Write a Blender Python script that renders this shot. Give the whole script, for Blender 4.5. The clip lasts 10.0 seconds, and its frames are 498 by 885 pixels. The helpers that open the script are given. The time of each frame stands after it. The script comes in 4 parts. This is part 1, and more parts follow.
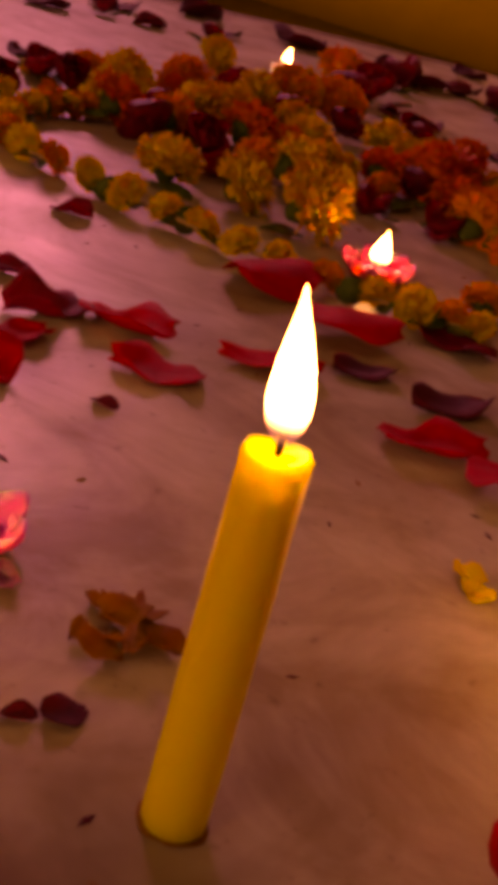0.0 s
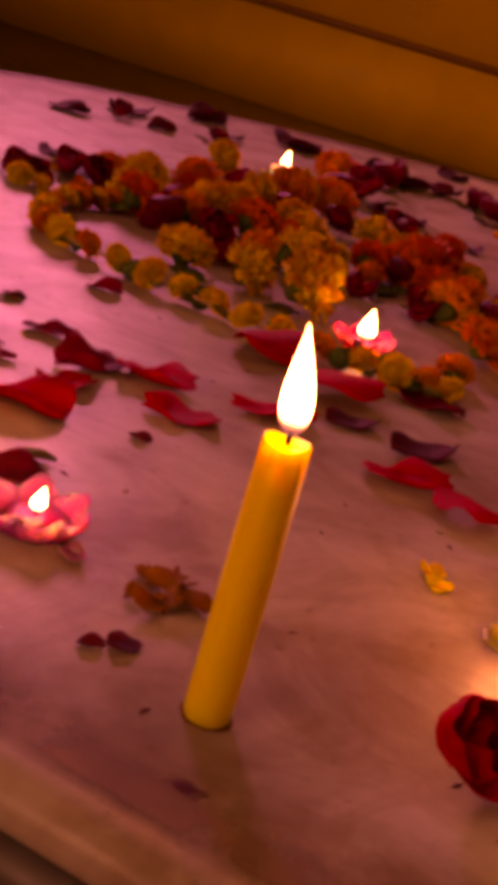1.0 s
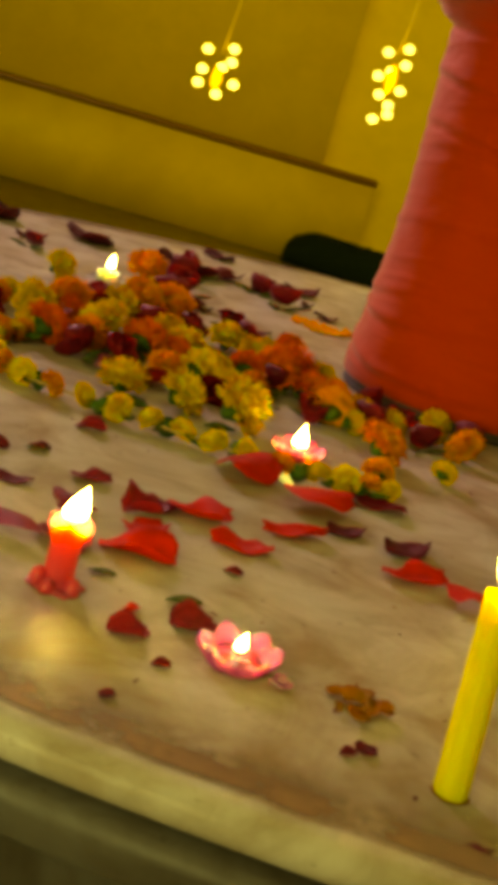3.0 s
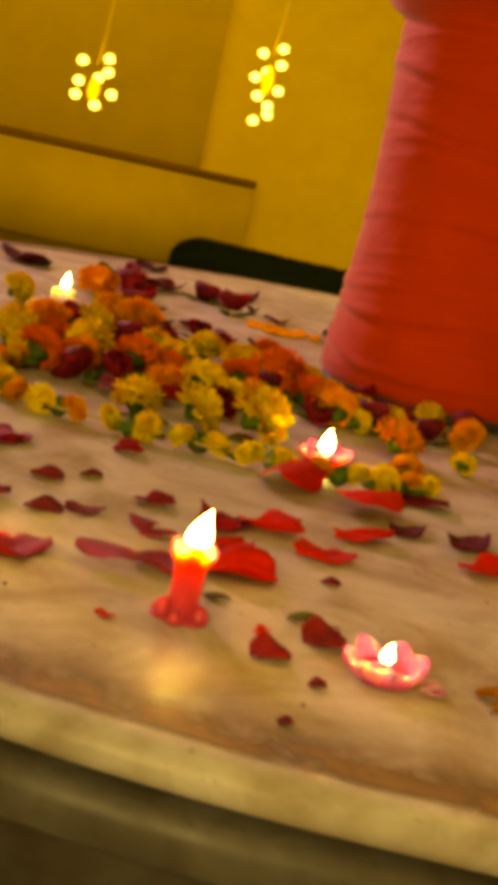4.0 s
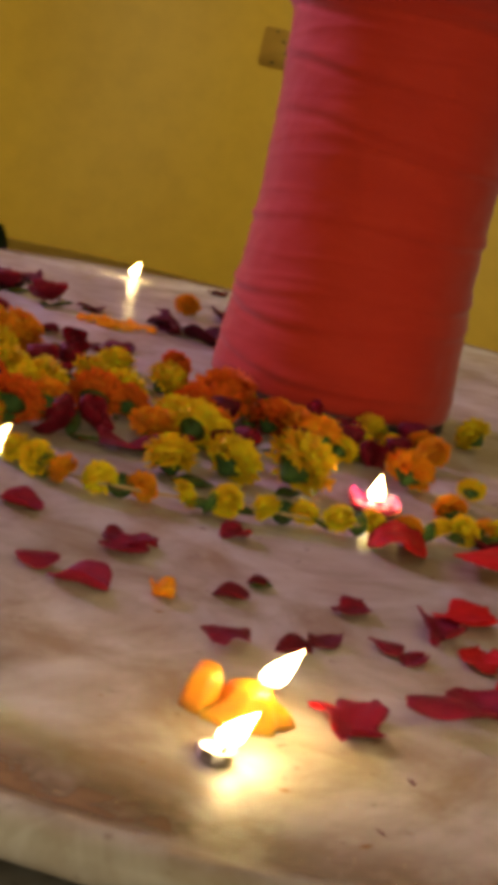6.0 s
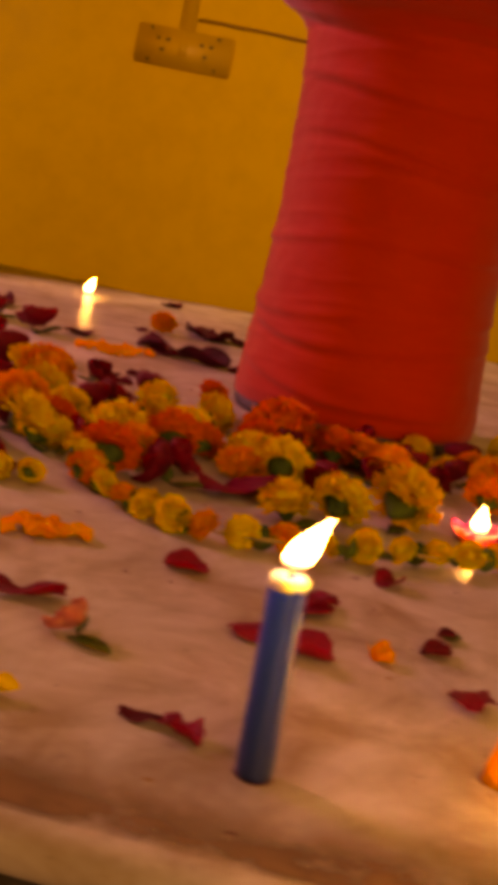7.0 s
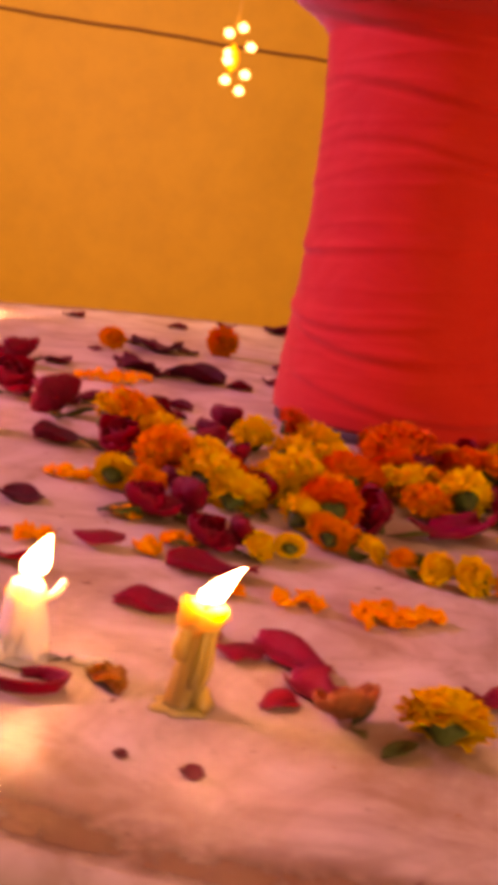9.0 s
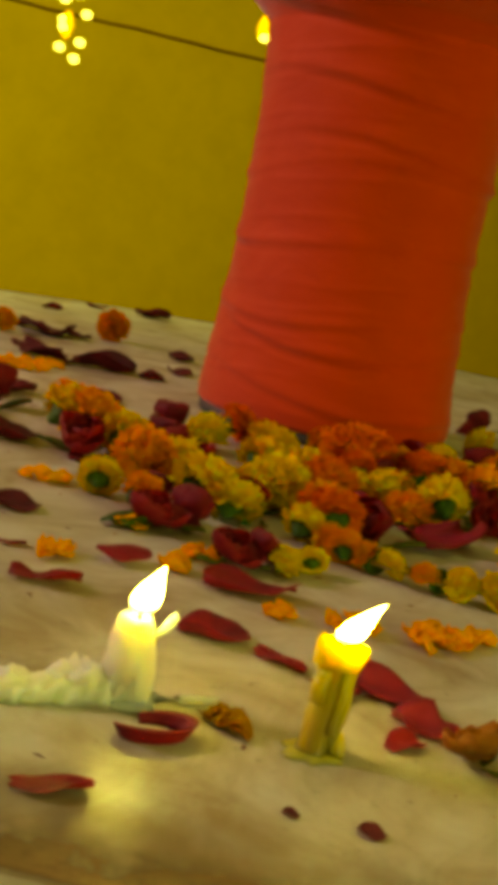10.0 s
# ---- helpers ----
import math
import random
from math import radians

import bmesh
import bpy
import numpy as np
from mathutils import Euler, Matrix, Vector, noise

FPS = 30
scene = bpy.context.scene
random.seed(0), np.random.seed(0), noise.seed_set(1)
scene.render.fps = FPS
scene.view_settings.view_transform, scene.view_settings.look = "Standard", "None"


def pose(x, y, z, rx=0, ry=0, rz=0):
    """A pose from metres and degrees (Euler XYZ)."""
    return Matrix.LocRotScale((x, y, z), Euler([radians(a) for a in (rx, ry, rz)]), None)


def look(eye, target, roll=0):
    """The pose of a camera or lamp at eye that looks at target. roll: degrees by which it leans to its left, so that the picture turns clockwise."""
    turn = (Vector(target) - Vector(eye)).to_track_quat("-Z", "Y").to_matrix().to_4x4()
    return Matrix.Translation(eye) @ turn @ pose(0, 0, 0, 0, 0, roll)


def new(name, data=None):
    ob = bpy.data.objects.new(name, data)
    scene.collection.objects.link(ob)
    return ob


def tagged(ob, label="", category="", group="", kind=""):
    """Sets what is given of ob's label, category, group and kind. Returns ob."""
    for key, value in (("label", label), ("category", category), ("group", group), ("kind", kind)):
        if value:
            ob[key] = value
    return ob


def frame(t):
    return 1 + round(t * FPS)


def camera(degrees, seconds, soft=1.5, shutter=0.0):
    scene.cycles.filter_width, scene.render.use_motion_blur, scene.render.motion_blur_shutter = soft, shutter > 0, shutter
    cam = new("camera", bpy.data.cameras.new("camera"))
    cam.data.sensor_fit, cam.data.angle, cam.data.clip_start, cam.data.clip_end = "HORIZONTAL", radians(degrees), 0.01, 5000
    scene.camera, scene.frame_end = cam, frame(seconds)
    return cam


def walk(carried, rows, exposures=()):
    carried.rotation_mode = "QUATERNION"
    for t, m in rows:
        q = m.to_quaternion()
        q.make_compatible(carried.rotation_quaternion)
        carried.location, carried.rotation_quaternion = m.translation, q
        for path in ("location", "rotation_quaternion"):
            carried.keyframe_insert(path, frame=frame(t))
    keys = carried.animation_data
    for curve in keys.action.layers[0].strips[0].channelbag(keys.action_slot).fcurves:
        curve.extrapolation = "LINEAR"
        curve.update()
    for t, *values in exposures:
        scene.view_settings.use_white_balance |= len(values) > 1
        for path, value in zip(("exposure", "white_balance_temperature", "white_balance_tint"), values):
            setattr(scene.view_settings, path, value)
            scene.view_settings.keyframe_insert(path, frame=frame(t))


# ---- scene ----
cam = camera(23.0, 10.0, soft=8.5, shutter=0.5)
PATH = [
    (0, (0.265, -0.347, 0.219), (-0.123, 1.427, -0.619), 15.9),
    (0.5, (0.28, -0.404, 0.231), (-0.129, 1.395, -0.541), 16.0),
    (1, (0.292, -0.468, 0.239), (-0.135, 1.355, -0.464), 16.4),
    (1.5, (0.288, -0.522, 0.257), (-0.124, 1.33, -0.375), 15.8),
    (2, (0.226, -0.586, 0.284), (-0.066, 1.303, -0.306), 16.5),
    (2.5, (0.14, -0.625, 0.288), (0.025, 1.291, -0.273), 16.0),
    (2.7, (0.105, -0.635, 0.285), (0.08, 1.291, -0.251), 16.2),
    (3.8, (-0.047, -0.642, 0.261), (0.208, 1.285, -0.209), 14.5),
    (4, (-0.07, -0.618, 0.249), (0.206, 1.31, -0.204), 12.7),
    (4.5, (-0.141, -0.568, 0.245), (0.235, 1.354, -0.162), 10.5),
    (5, (-0.248, -0.524, 0.261), (0.314, 1.358, -0.119), 11.5),
    (5.2, (-0.29, -0.481, 0.252), (0.369, 1.367, -0.137), 11.6),
    (6.3, (-0.483, -0.354, 0.247), (0.55, 1.304, -0.179), 13.1),
    (6.5, (-0.507, -0.326, 0.242), (0.557, 1.314, -0.178), 12.5),
    (7, (-0.608, -0.261, 0.244), (0.558, 1.316, -0.15), 11.8),
    (7.5, (-0.701, -0.19, 0.237), (0.564, 1.314, -0.134), 10.6),
    (8, (-0.755, -0.123, 0.221), (0.591, 1.313, -0.135), 9.4),
    (8.5, (-0.795, -0.028, 0.217), (0.637, 1.323, -0.133), 8.7),
    (9, (-0.852, 0.06, 0.227), (0.659, 1.319, -0.137), 8.3),
    (9.5, (-0.881, 0.14, 0.227), (0.729, 1.271, -0.133), 10.1),
    (10, (-0.912, 0.209, 0.218), (0.796, 1.189, -0.131), 11.2),
]
EXPOSURES = [
    (0.0, -1.95, 30000, 90),
    (0.5, -1.63, 24731, 127),
    (1.0, -1.74, 19902, 136),
    (1.5, -1.14, 15633, 1),
    (2.0, -0.73, 30000, -74),
    (2.5, -0.26, 7397, -29),
    (2.7, -0.5, 18698, -51),
    (3.8, -0.27, 30000, -11),
    (4.0, -0.27, 30000, -11),
    (4.5, -0.55, 7220, 112),
    (5.0, -0.65, 6716, 100),
    (5.2, -0.65, 6716, 100),
    (6.3, -0.77, 5952, -20),
    (6.5, -0.77, 5952, -20),
    (7.0, -0.88, 27238, 55),
    (7.5, 0.01, 30000, 28),
    (8.0, 0.13, 10884, 46),
    (8.5, 0.04, 10371, 139),
    (9.0, -0.08, 10624, 94),
    (9.5, -0.56, 30000, 16),
    (10.0, -0.52, 30000, -62),
]
FLAME_POWER = 190
walk(cam, [(t, look(e, g, r)) for t, e, g, r in PATH], EXPOSURES)

# ---- world, room lights and added fill lights ----
world = bpy.data.worlds.new("world")
scene.world = world
world.use_nodes = True
world.node_tree.nodes["Background"].inputs[0].default_value = (0.9, 0.75, 0.6, 1)
world.node_tree.nodes["Background"].inputs[1].default_value = 0.05


def lamp(name, eye, target, size, watts, colour):
    data = bpy.data.lights.new(name, "AREA")
    data.shape, data.size, data.energy, data.color = "DISK", size, watts, colour
    ob = new(name, data)
    ob.matrix_world = look(eye, target)
    return ob


lamp("ceiling_panel_light", (0.7, 1.1, 2.36), (0.7, 1.1, 0), 2.2, 17, (1.0, 0.80, 0.52))
# unseen fill light, added to brighten the yellow walls evenly
lamp("wall_fill_light", (0.35, 2.1, 1.45), (2.7, 5.3, 0.45), 0.9, 78, (1.0, 0.80, 0.52))
# fill added from behind the viewer for walls, pedestal, flowers and candles
lamp("front_fill_light", (-1.6, -3.6, 1.2), (2.6, 4.6, 0.5), 1.8, 100, (1.0, 0.80, 0.52))
lamp("led_flood_light", (-1.75, 3.35, 1.8), (0.35, 0.85, 0.25), 0.9, 15, (0.95, 0.46, 1.0)).data.spread = radians(58)


# ---- materials ----
def tree(name, rough=0.5, **more):
    m = bpy.data.materials.new(name)
    m.use_nodes = True
    nt = m.node_tree
    b = nt.nodes["Principled BSDF"]
    b.inputs["Roughness"].default_value = rough
    for key, value in more.items():
        b.inputs[key.replace("_", " ")].default_value = value
    return m, nt, b


def node(nt, kind, **inputs):
    n = nt.nodes.new(kind)
    for key, value in inputs.items():
        n.inputs[key.replace("_", " ")].default_value = value
    return n


def ramp(nt, fac, stops):
    r = nt.nodes.new("ShaderNodeValToRGB")
    el = r.color_ramp.elements
    while len(el) < len(stops):
        el.new(0.5)
    for e, (p, c) in zip(el, stops):
        e.position, e.color = p, (*c, 1)
    nt.links.new(fac, r.inputs[0])
    return r.outputs[0]


def mix(nt, fac, a, b, mode="MIX"):
    n = nt.nodes.new("ShaderNodeMix")
    n.data_type, n.blend_type = "RGBA", mode
    for sock, value in ((n.inputs[0], fac), (n.inputs[6], a), (n.inputs[7], b)):
        if hasattr(value, "links"):
            nt.links.new(value, sock)
        elif isinstance(value, tuple):
            sock.default_value = (*value, 1)
        else:
            sock.default_value = value
    return n.outputs[2]


def noise_of(nt, scale, detail=4.0, rough=0.55, warp=0.0, coords="Object", stretch=(1, 1, 1)):
    c = nt.nodes.new("ShaderNodeTexCoord")
    mp = nt.nodes.new("ShaderNodeMapping")
    mp.inputs["Scale"].default_value = stretch
    nt.links.new(c.outputs[coords], mp.inputs[0])
    n = node(nt, "ShaderNodeTexNoise", Scale=scale, Detail=detail, Roughness=rough, Distortion=warp)
    nt.links.new(mp.outputs[0], n.inputs["Vector"])
    return n.outputs["Fac"]


def bump(nt, b, height, strength, distance):
    n = node(nt, "ShaderNodeBump", Strength=strength, Distance=distance)
    nt.links.new(height, n.inputs["Height"])
    nt.links.new(n.outputs[0], b.inputs["Normal"])


def marble_material(name, tone, dirt):
    m, nt, b = tree(name, 0.3, Specular_IOR_Level=0.32)
    cloud = ramp(nt, noise_of(nt, 5, 6, 0.6, 0.8), [(0.3, tuple(0.74 * c for c in tone)), (0.7, tone)])
    vein = ramp(nt, noise_of(nt, 6, 5, 0.6, 1.6, stretch=(1, 1.6, 1)), [(0.42, (1, 1, 1)), (0.5, (0.82, 0.77, 0.70)), (0.58, (1, 1, 1))])
    base = mix(nt, 0.75, cloud, vein, "MULTIPLY")
    stain = ramp(nt, noise_of(nt, 11, 5, 0.6, 0.8), [(0.40, (1, 1, 1)), (0.64, dirt)])
    base = mix(nt, 0.95, base, stain, "MULTIPLY")
    speck = ramp(nt, noise_of(nt, 95, 3, 0.6), [(0.64, (1, 1, 1)), (0.74, (0.4, 0.31, 0.24))])
    base = mix(nt, 0.55, base, speck, "MULTIPLY")
    nt.links.new(base, b.inputs["Base Color"])
    nt.links.new(ramp(nt, noise_of(nt, 22, 5), [(0.3, (0.30, 0.30, 0.30)), (0.75, (0.52, 0.52, 0.52))]), b.inputs["Roughness"])
    bump(nt, b, noise_of(nt, 60, 5), 0.12, 0.004)
    return m


MARBLE = marble_material("white_marble", (0.60, 0.58, 0.54), (0.60, 0.50, 0.38))
FLOORSTONE = marble_material("pale_floor_stone", (0.42, 0.39, 0.34), (0.7, 0.6, 0.48))
RISER = marble_material("grey_marble", (0.13, 0.125, 0.115), (0.5, 0.42, 0.32))


def paint_material(name, a, b2, scale=1.2):
    m, nt, b = tree(name, 0.55)
    col = mix(nt, noise_of(nt, scale, 5, 0.6), a, b2)
    smear = ramp(nt, noise_of(nt, 6, 5, 0.7), [(0.35, (0.86, 0.84, 0.8)), (0.6, (1, 1, 1))])
    nt.links.new(mix(nt, 0.6, col, smear, "MULTIPLY"), b.inputs["Base Color"])
    bump(nt, b, noise_of(nt, 160, 3), 0.15, 0.004)
    return m


YELLOW_WALL = paint_material("yellow_wall_paint", (0.79, 0.545, 0.034), (0.73, 0.475, 0.028))
GROOVE = paint_material("brown_groove_paint", (0.30, 0.14, 0.03), (0.20, 0.09, 0.02))
CREAM = paint_material("cream_ceiling_paint", (0.75, 0.68, 0.55), (0.68, 0.6, 0.48))
BOARD = paint_material("yellowed_plastic", (0.80, 0.54, 0.12), (0.70, 0.46, 0.08), 9)
DARK_PLASTIC = paint_material("dark_plastic", (0.05, 0.03, 0.02), (0.08, 0.05, 0.03), 9)


def wax_material(name, colour, deep=None, rough=0.38):
    m, nt, b = tree(name, rough, Subsurface_Weight=0.9, Subsurface_Scale=0.022)
    b.inputs["Subsurface Radius"].default_value = (1.0, 0.75, 0.4) if colour[0] > colour[2] else (0.4, 0.6, 1.0)
    a = noise_of(nt, 60, 4, 0.6)
    col = mix(nt, a, tuple(0.86 * c for c in colour), colour)
    # deep is the tone at each part's foot, blending upward into colour
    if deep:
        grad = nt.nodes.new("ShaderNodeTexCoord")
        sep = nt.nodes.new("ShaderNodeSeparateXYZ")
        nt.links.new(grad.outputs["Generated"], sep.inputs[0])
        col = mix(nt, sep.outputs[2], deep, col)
    nt.links.new(col, b.inputs["Base Color"])
    bump(nt, b, noise_of(nt, 190, 4), 0.18, 0.002)
    return m


WAX_YELLOW = wax_material("yellow_wax", (0.95, 0.80, 0.06), (0.78, 0.76, 0.06))
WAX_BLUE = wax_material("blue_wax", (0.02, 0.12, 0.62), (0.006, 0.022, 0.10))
WAX_WHITE = wax_material("white_wax", (0.93, 0.90, 0.78))
WAX_RED = wax_material("red_wax", (0.72, 0.045, 0.12))
WAX_PINK = wax_material("pink_wax", (0.78, 0.06, 0.40))
WAX_MAGENTA = wax_material("magenta_wax", (0.45, 0.02, 0.15))
WAX_ORANGE = wax_material("orange_wax", (0.86, 0.34, 0.02))
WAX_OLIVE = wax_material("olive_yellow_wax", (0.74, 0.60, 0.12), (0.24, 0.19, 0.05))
CHAR, nt, b = tree("charred_wick", 0.9)
b.inputs["Base Color"].default_value = (0.02, 0.014, 0.012, 1)
FOIL, nt, b = tree("crumpled_foil", 0.28, Metallic=1.0)
b.inputs["Base Color"].default_value = (0.62, 0.58, 0.52, 1)
bump(nt, b, noise_of(nt, 120, 3), 0.6, 0.004)


def flame_material(name, power):
    m = bpy.data.materials.new(name)
    m.use_nodes = True
    nt = m.node_tree
    nt.nodes.remove(nt.nodes["Principled BSDF"])
    em = nt.nodes.new("ShaderNodeEmission")
    tc = nt.nodes.new("ShaderNodeTexCoord")
    sep = nt.nodes.new("ShaderNodeSeparateXYZ")
    nt.links.new(tc.outputs["Generated"], sep.inputs[0])
    nt.links.new(ramp(nt, sep.outputs[2], [(0.0, (0.16, 0.13, 0.42)), (0.13, (0.75, 0.42, 0.22)), (0.3, (1, 0.66, 0.27)), (1, (1, 0.6, 0.2))]), em.inputs[0])
    lift = ramp(nt, sep.outputs[2], [(0.0, (0.006, 0.006, 0.006)), (0.12, (0.04, 0.04, 0.04)), (0.3, (1, 1, 1)), (1, (0.8, 0.8, 0.8))])
    mul = nt.nodes.new("ShaderNodeMath")
    mul.operation = "MULTIPLY"
    nt.links.new(lift, mul.inputs[0])
    mul.inputs[1].default_value = power
    nt.links.new(mul.outputs[0], em.inputs[1])
    clear = nt.nodes.new("ShaderNodeBsdfTransparent")
    both = nt.nodes.new("ShaderNodeMixShader")
    nt.links.new(ramp(nt, sep.outputs[2], [(0.0, (0.15, 0.15, 0.15)), (0.14, (0.35, 0.35, 0.35)), (0.32, (1, 1, 1))]), both.inputs[0])
    nt.links.new(clear.outputs[0], both.inputs[1])
    nt.links.new(em.outputs[0], both.inputs[2])
    nt.links.new(both.outputs[0], nt.nodes["Material Output"].inputs[0])
    return m


FLAME = flame_material("candle_flame", FLAME_POWER)


def glow_material(name, colour, power):
    m, nt, b = tree(name, 0.4)
    b.inputs["Base Color"].default_value = (*colour, 1)
    b.inputs["Emission Color"].default_value = (*colour, 1)
    b.inputs["Emission Strength"].default_value = power
    return m


BULB = glow_material("lit_bulb", (1.0, 0.70, 0.22), 7)
GLOW_CORE = glow_material("amber_glow_core", (1.0, 0.50, 0.02), 1.6)
PANEL = glow_material("lit_panel", (1.0, 0.9, 0.75), 2.5)


def petal_material(name, dark, light, shine=0.42, spec=0.16, deep=0.2):
    m, nt, b = tree(name, shine, Subsurface_Weight=deep, Subsurface_Scale=0.008, Specular_IOR_Level=spec)
    info = nt.nodes.new("ShaderNodeObjectInfo")
    a = mix(nt, info.outputs["Random"], dark, light)
    a = mix(nt, ramp(nt, noise_of(nt, 3.0, 3), [(0.35, (0, 0, 0)), (0.7, (0.6, 0.6, 0.6))]), a, tuple(min(0.95, 1.4 * c) for c in light))
    wear = ramp(nt, noise_of(nt, 150, 4, 0.65, 0.4), [(0.3, (0.6, 0.55, 0.55)), (0.55, (1, 1, 1))])
    nt.links.new(mix(nt, 0.45, a, wear, "MULTIPLY"), b.inputs["Base Color"])
    bump(nt, b, noise_of(nt, 260, 3, stretch=(1, 4, 1)), 0.3, 0.0015)
    return m


CRIMSON = petal_material("crimson_petal", (0.09, 0.002, 0.013), (0.19, 0.004, 0.026), 0.5, 0.2)
# brighter red: candlelight on the front petals is put into the colour
CANDLELIT_RED = petal_material("candlelit_red_petal", (0.34, 0.005, 0.009), (0.54, 0.010, 0.014), 0.58, 0.13)
DRIED = petal_material("dried_petal", (0.03, 0.002, 0.008), (0.09, 0.006, 0.018), 0.6)
MAROON = petal_material("maroon_rose", (0.06, 0.002, 0.010), (0.17, 0.004, 0.018), 0.45)
YELLOW = petal_material("yellow_marigold", (0.90, 0.48, 0.005), (0.95, 0.62, 0.010), 0.6, 0.12, 0.45)
ORANGE = petal_material("orange_marigold", (0.90, 0.22, 0.005), (0.95, 0.33, 0.008), 0.6, 0.12, 0.45)
RUST = petal_material("rust_marigold", (0.66, 0.075, 0.006), (0.80, 0.15, 0.008), 0.6, 0.12, 0.4)
LEAF = petal_material("green_leaf", (0.02, 0.05, 0.012), (0.06, 0.12, 0.025), 0.45)
BROWN_BITS = petal_material("brown_scraps", (0.12, 0.05, 0.012), (0.32, 0.14, 0.02), 0.7)
THREAD, nt, b = tree("jute_thread", 0.9)
b.inputs["Base Color"].default_value = (0.42, 0.30, 0.14, 1)
PLINTH = paint_material("dark_plinth", (0.035, 0.03, 0.035), (0.06, 0.05, 0.05), 8)
CARPET, nt, b = tree("dark_green_pile", 0.95, Specular_IOR_Level=0.1)
nt.links.new(mix(nt, noise_of(nt, 40, 5, 0.7), (0.006, 0.010, 0.004), (0.02, 0.03, 0.01)), b.inputs["Base Color"])
bump(nt, b, noise_of(nt, 130, 4), 1.0, 0.02)

CLOTH, nt, b = tree("red_cloth", 0.72, Specular_IOR_Level=0.14, Sheen_Weight=0.25, Sheen_Roughness=0.5)
weave = noise_of(nt, 420, 2)
tint = mix(nt, noise_of(nt, 7, 5, 0.6, 0.5, stretch=(1, 1, 3.5)), (0.40, 0.018, 0.009), (0.54, 0.042, 0.016))
nt.links.new(mix(nt, 0.2, tint, ramp(nt, weave, [(0.3, (0.6, 0.6, 0.6)), (0.7, (1, 1, 1))]), "MULTIPLY"), b.inputs["Base Color"])
bump(nt, b, noise_of(nt, 11, 4, 0.5, 0.8, stretch=(1, 1, 2.0)), 0.12, 0.02)


# ---- mesh helpers ----
def mesh_object(name, verts, faces, material, parent=None, label="", smooth=True):
    me = bpy.data.meshes.new(name)
    me.from_pydata([tuple(v) for v in verts], [], faces)
    me.materials.append(material)
    if smooth:
        me.shade_smooth()
    me.update()
    ob = new(name, me)
    if parent:
        ob.parent = parent
    if label:
        ob["label"] = label
    return ob


def part(name, bm, material, parent, label="", smooth=True):
    me = bpy.data.meshes.new(name)
    bm.normal_update()
    bm.to_mesh(me)
    bm.free()
    me.materials.append(material)
    if smooth:
        me.shade_smooth()
    ob = new(name, me)
    if parent:
        ob.parent = parent
    if label:
        ob["label"] = label
    return ob


def empty(name, x=0, y=0, z=0, turn=0):
    ob = new(name)
    ob.empty_display_size = 0.02
    ob.matrix_world = pose(x, y, z, 0, 0, turn)
    return ob


def lathe(profile, n=40, wobble=None):
    """A turned shape from (radius, height) pairs; wobble(angle, height) scales the radius."""
    verts, faces = [], []
    for r, z in profile:
        for i in range(n):
            a = 2 * math.pi * i / n
            k = wobble(a, z) if wobble else 1
            verts.append((r * k * math.cos(a), r * k * math.sin(a), z))
    for j in range(len(profile) - 1):
        for i in range(n):
            a, c = j * n + i, j * n + (i + 1) % n
            faces.append((a, c, c + n, a + n))
    faces.append(tuple(range(n))[::-1])
    faces.append(tuple(range((len(profile) - 1) * n, len(profile) * n)))
    return verts, faces


def block(x0, x1, y0, y1, z0, z1, soft=0.0):
    bm = bmesh.new()
    bmesh.ops.create_cube(bm, size=1, matrix=Matrix.Translation(((x0 + x1) / 2, (y0 + y1) / 2, (z0 + z1) / 2)) @ Matrix.Diagonal((x1 - x0, y1 - y0, z1 - z0, 1)))
    if soft:
        bmesh.ops.bevel(bm, geom=bm.edges[:], offset=soft, segments=2, affect="EDGES")
    return bm


def tube(points, radius, n=8):
    """Vertices and faces of a round cord along the points."""
    verts, faces = [], []
    pts = [Vector(p) for p in points]
    for i, p in enumerate(pts):
        d = (pts[min(i + 1, len(pts) - 1)] - pts[max(i - 1, 0)]).normalized()
        u = d.orthogonal().normalized()
        v = d.cross(u)
        for k in range(n):
            a = 2 * math.pi * k / n
            verts.append(p + radius * (math.cos(a) * u + math.sin(a) * v))
    for i in range(len(pts) - 1):
        for k in range(n):
            a, c = i * n + k, i * n + (k + 1) % n
            faces.append((a, c, c + n, a + n))
    faces.append(tuple(range(n))[::-1])
    faces.append(tuple(range((len(pts) - 1) * n, len(pts) * n)))
    return verts, faces


def join(*shapes):
    verts, faces = [], []
    for v, f in shapes:
        k = len(verts)
        verts += [tuple(p) for p in v]
        faces += [tuple(i + k for i in q) for q in f]
    return verts, faces


def moved(shape, m):
    return [m @ Vector(p) for p in shape[0]], shape[1]


# ---- the room ----
FLOOR = -0.42
CX, CY = 0.45, 0.85
RADII = [(-155, 1.17), (-145, 1.15), (-132, 1.118), (-120, 1.122), (-105, 1.055), (-75, 1.05), (-30, 1.11), (20, 1.14), (60, 1.10), (90, 1.08), (118, 1.06), (140, 1.08), (160, 1.14), (180, 1.20)]


def rim(angle):
    """The platform's radius towards an angle in degrees, smooth all round."""
    total = weight = 0
    for a, r in RADII:
        d = (angle - a + 180) % 360 - 180
        w = math.exp(-(d / 13.0) ** 2)
        total, weight = total + w * r, weight + w
    return total / weight


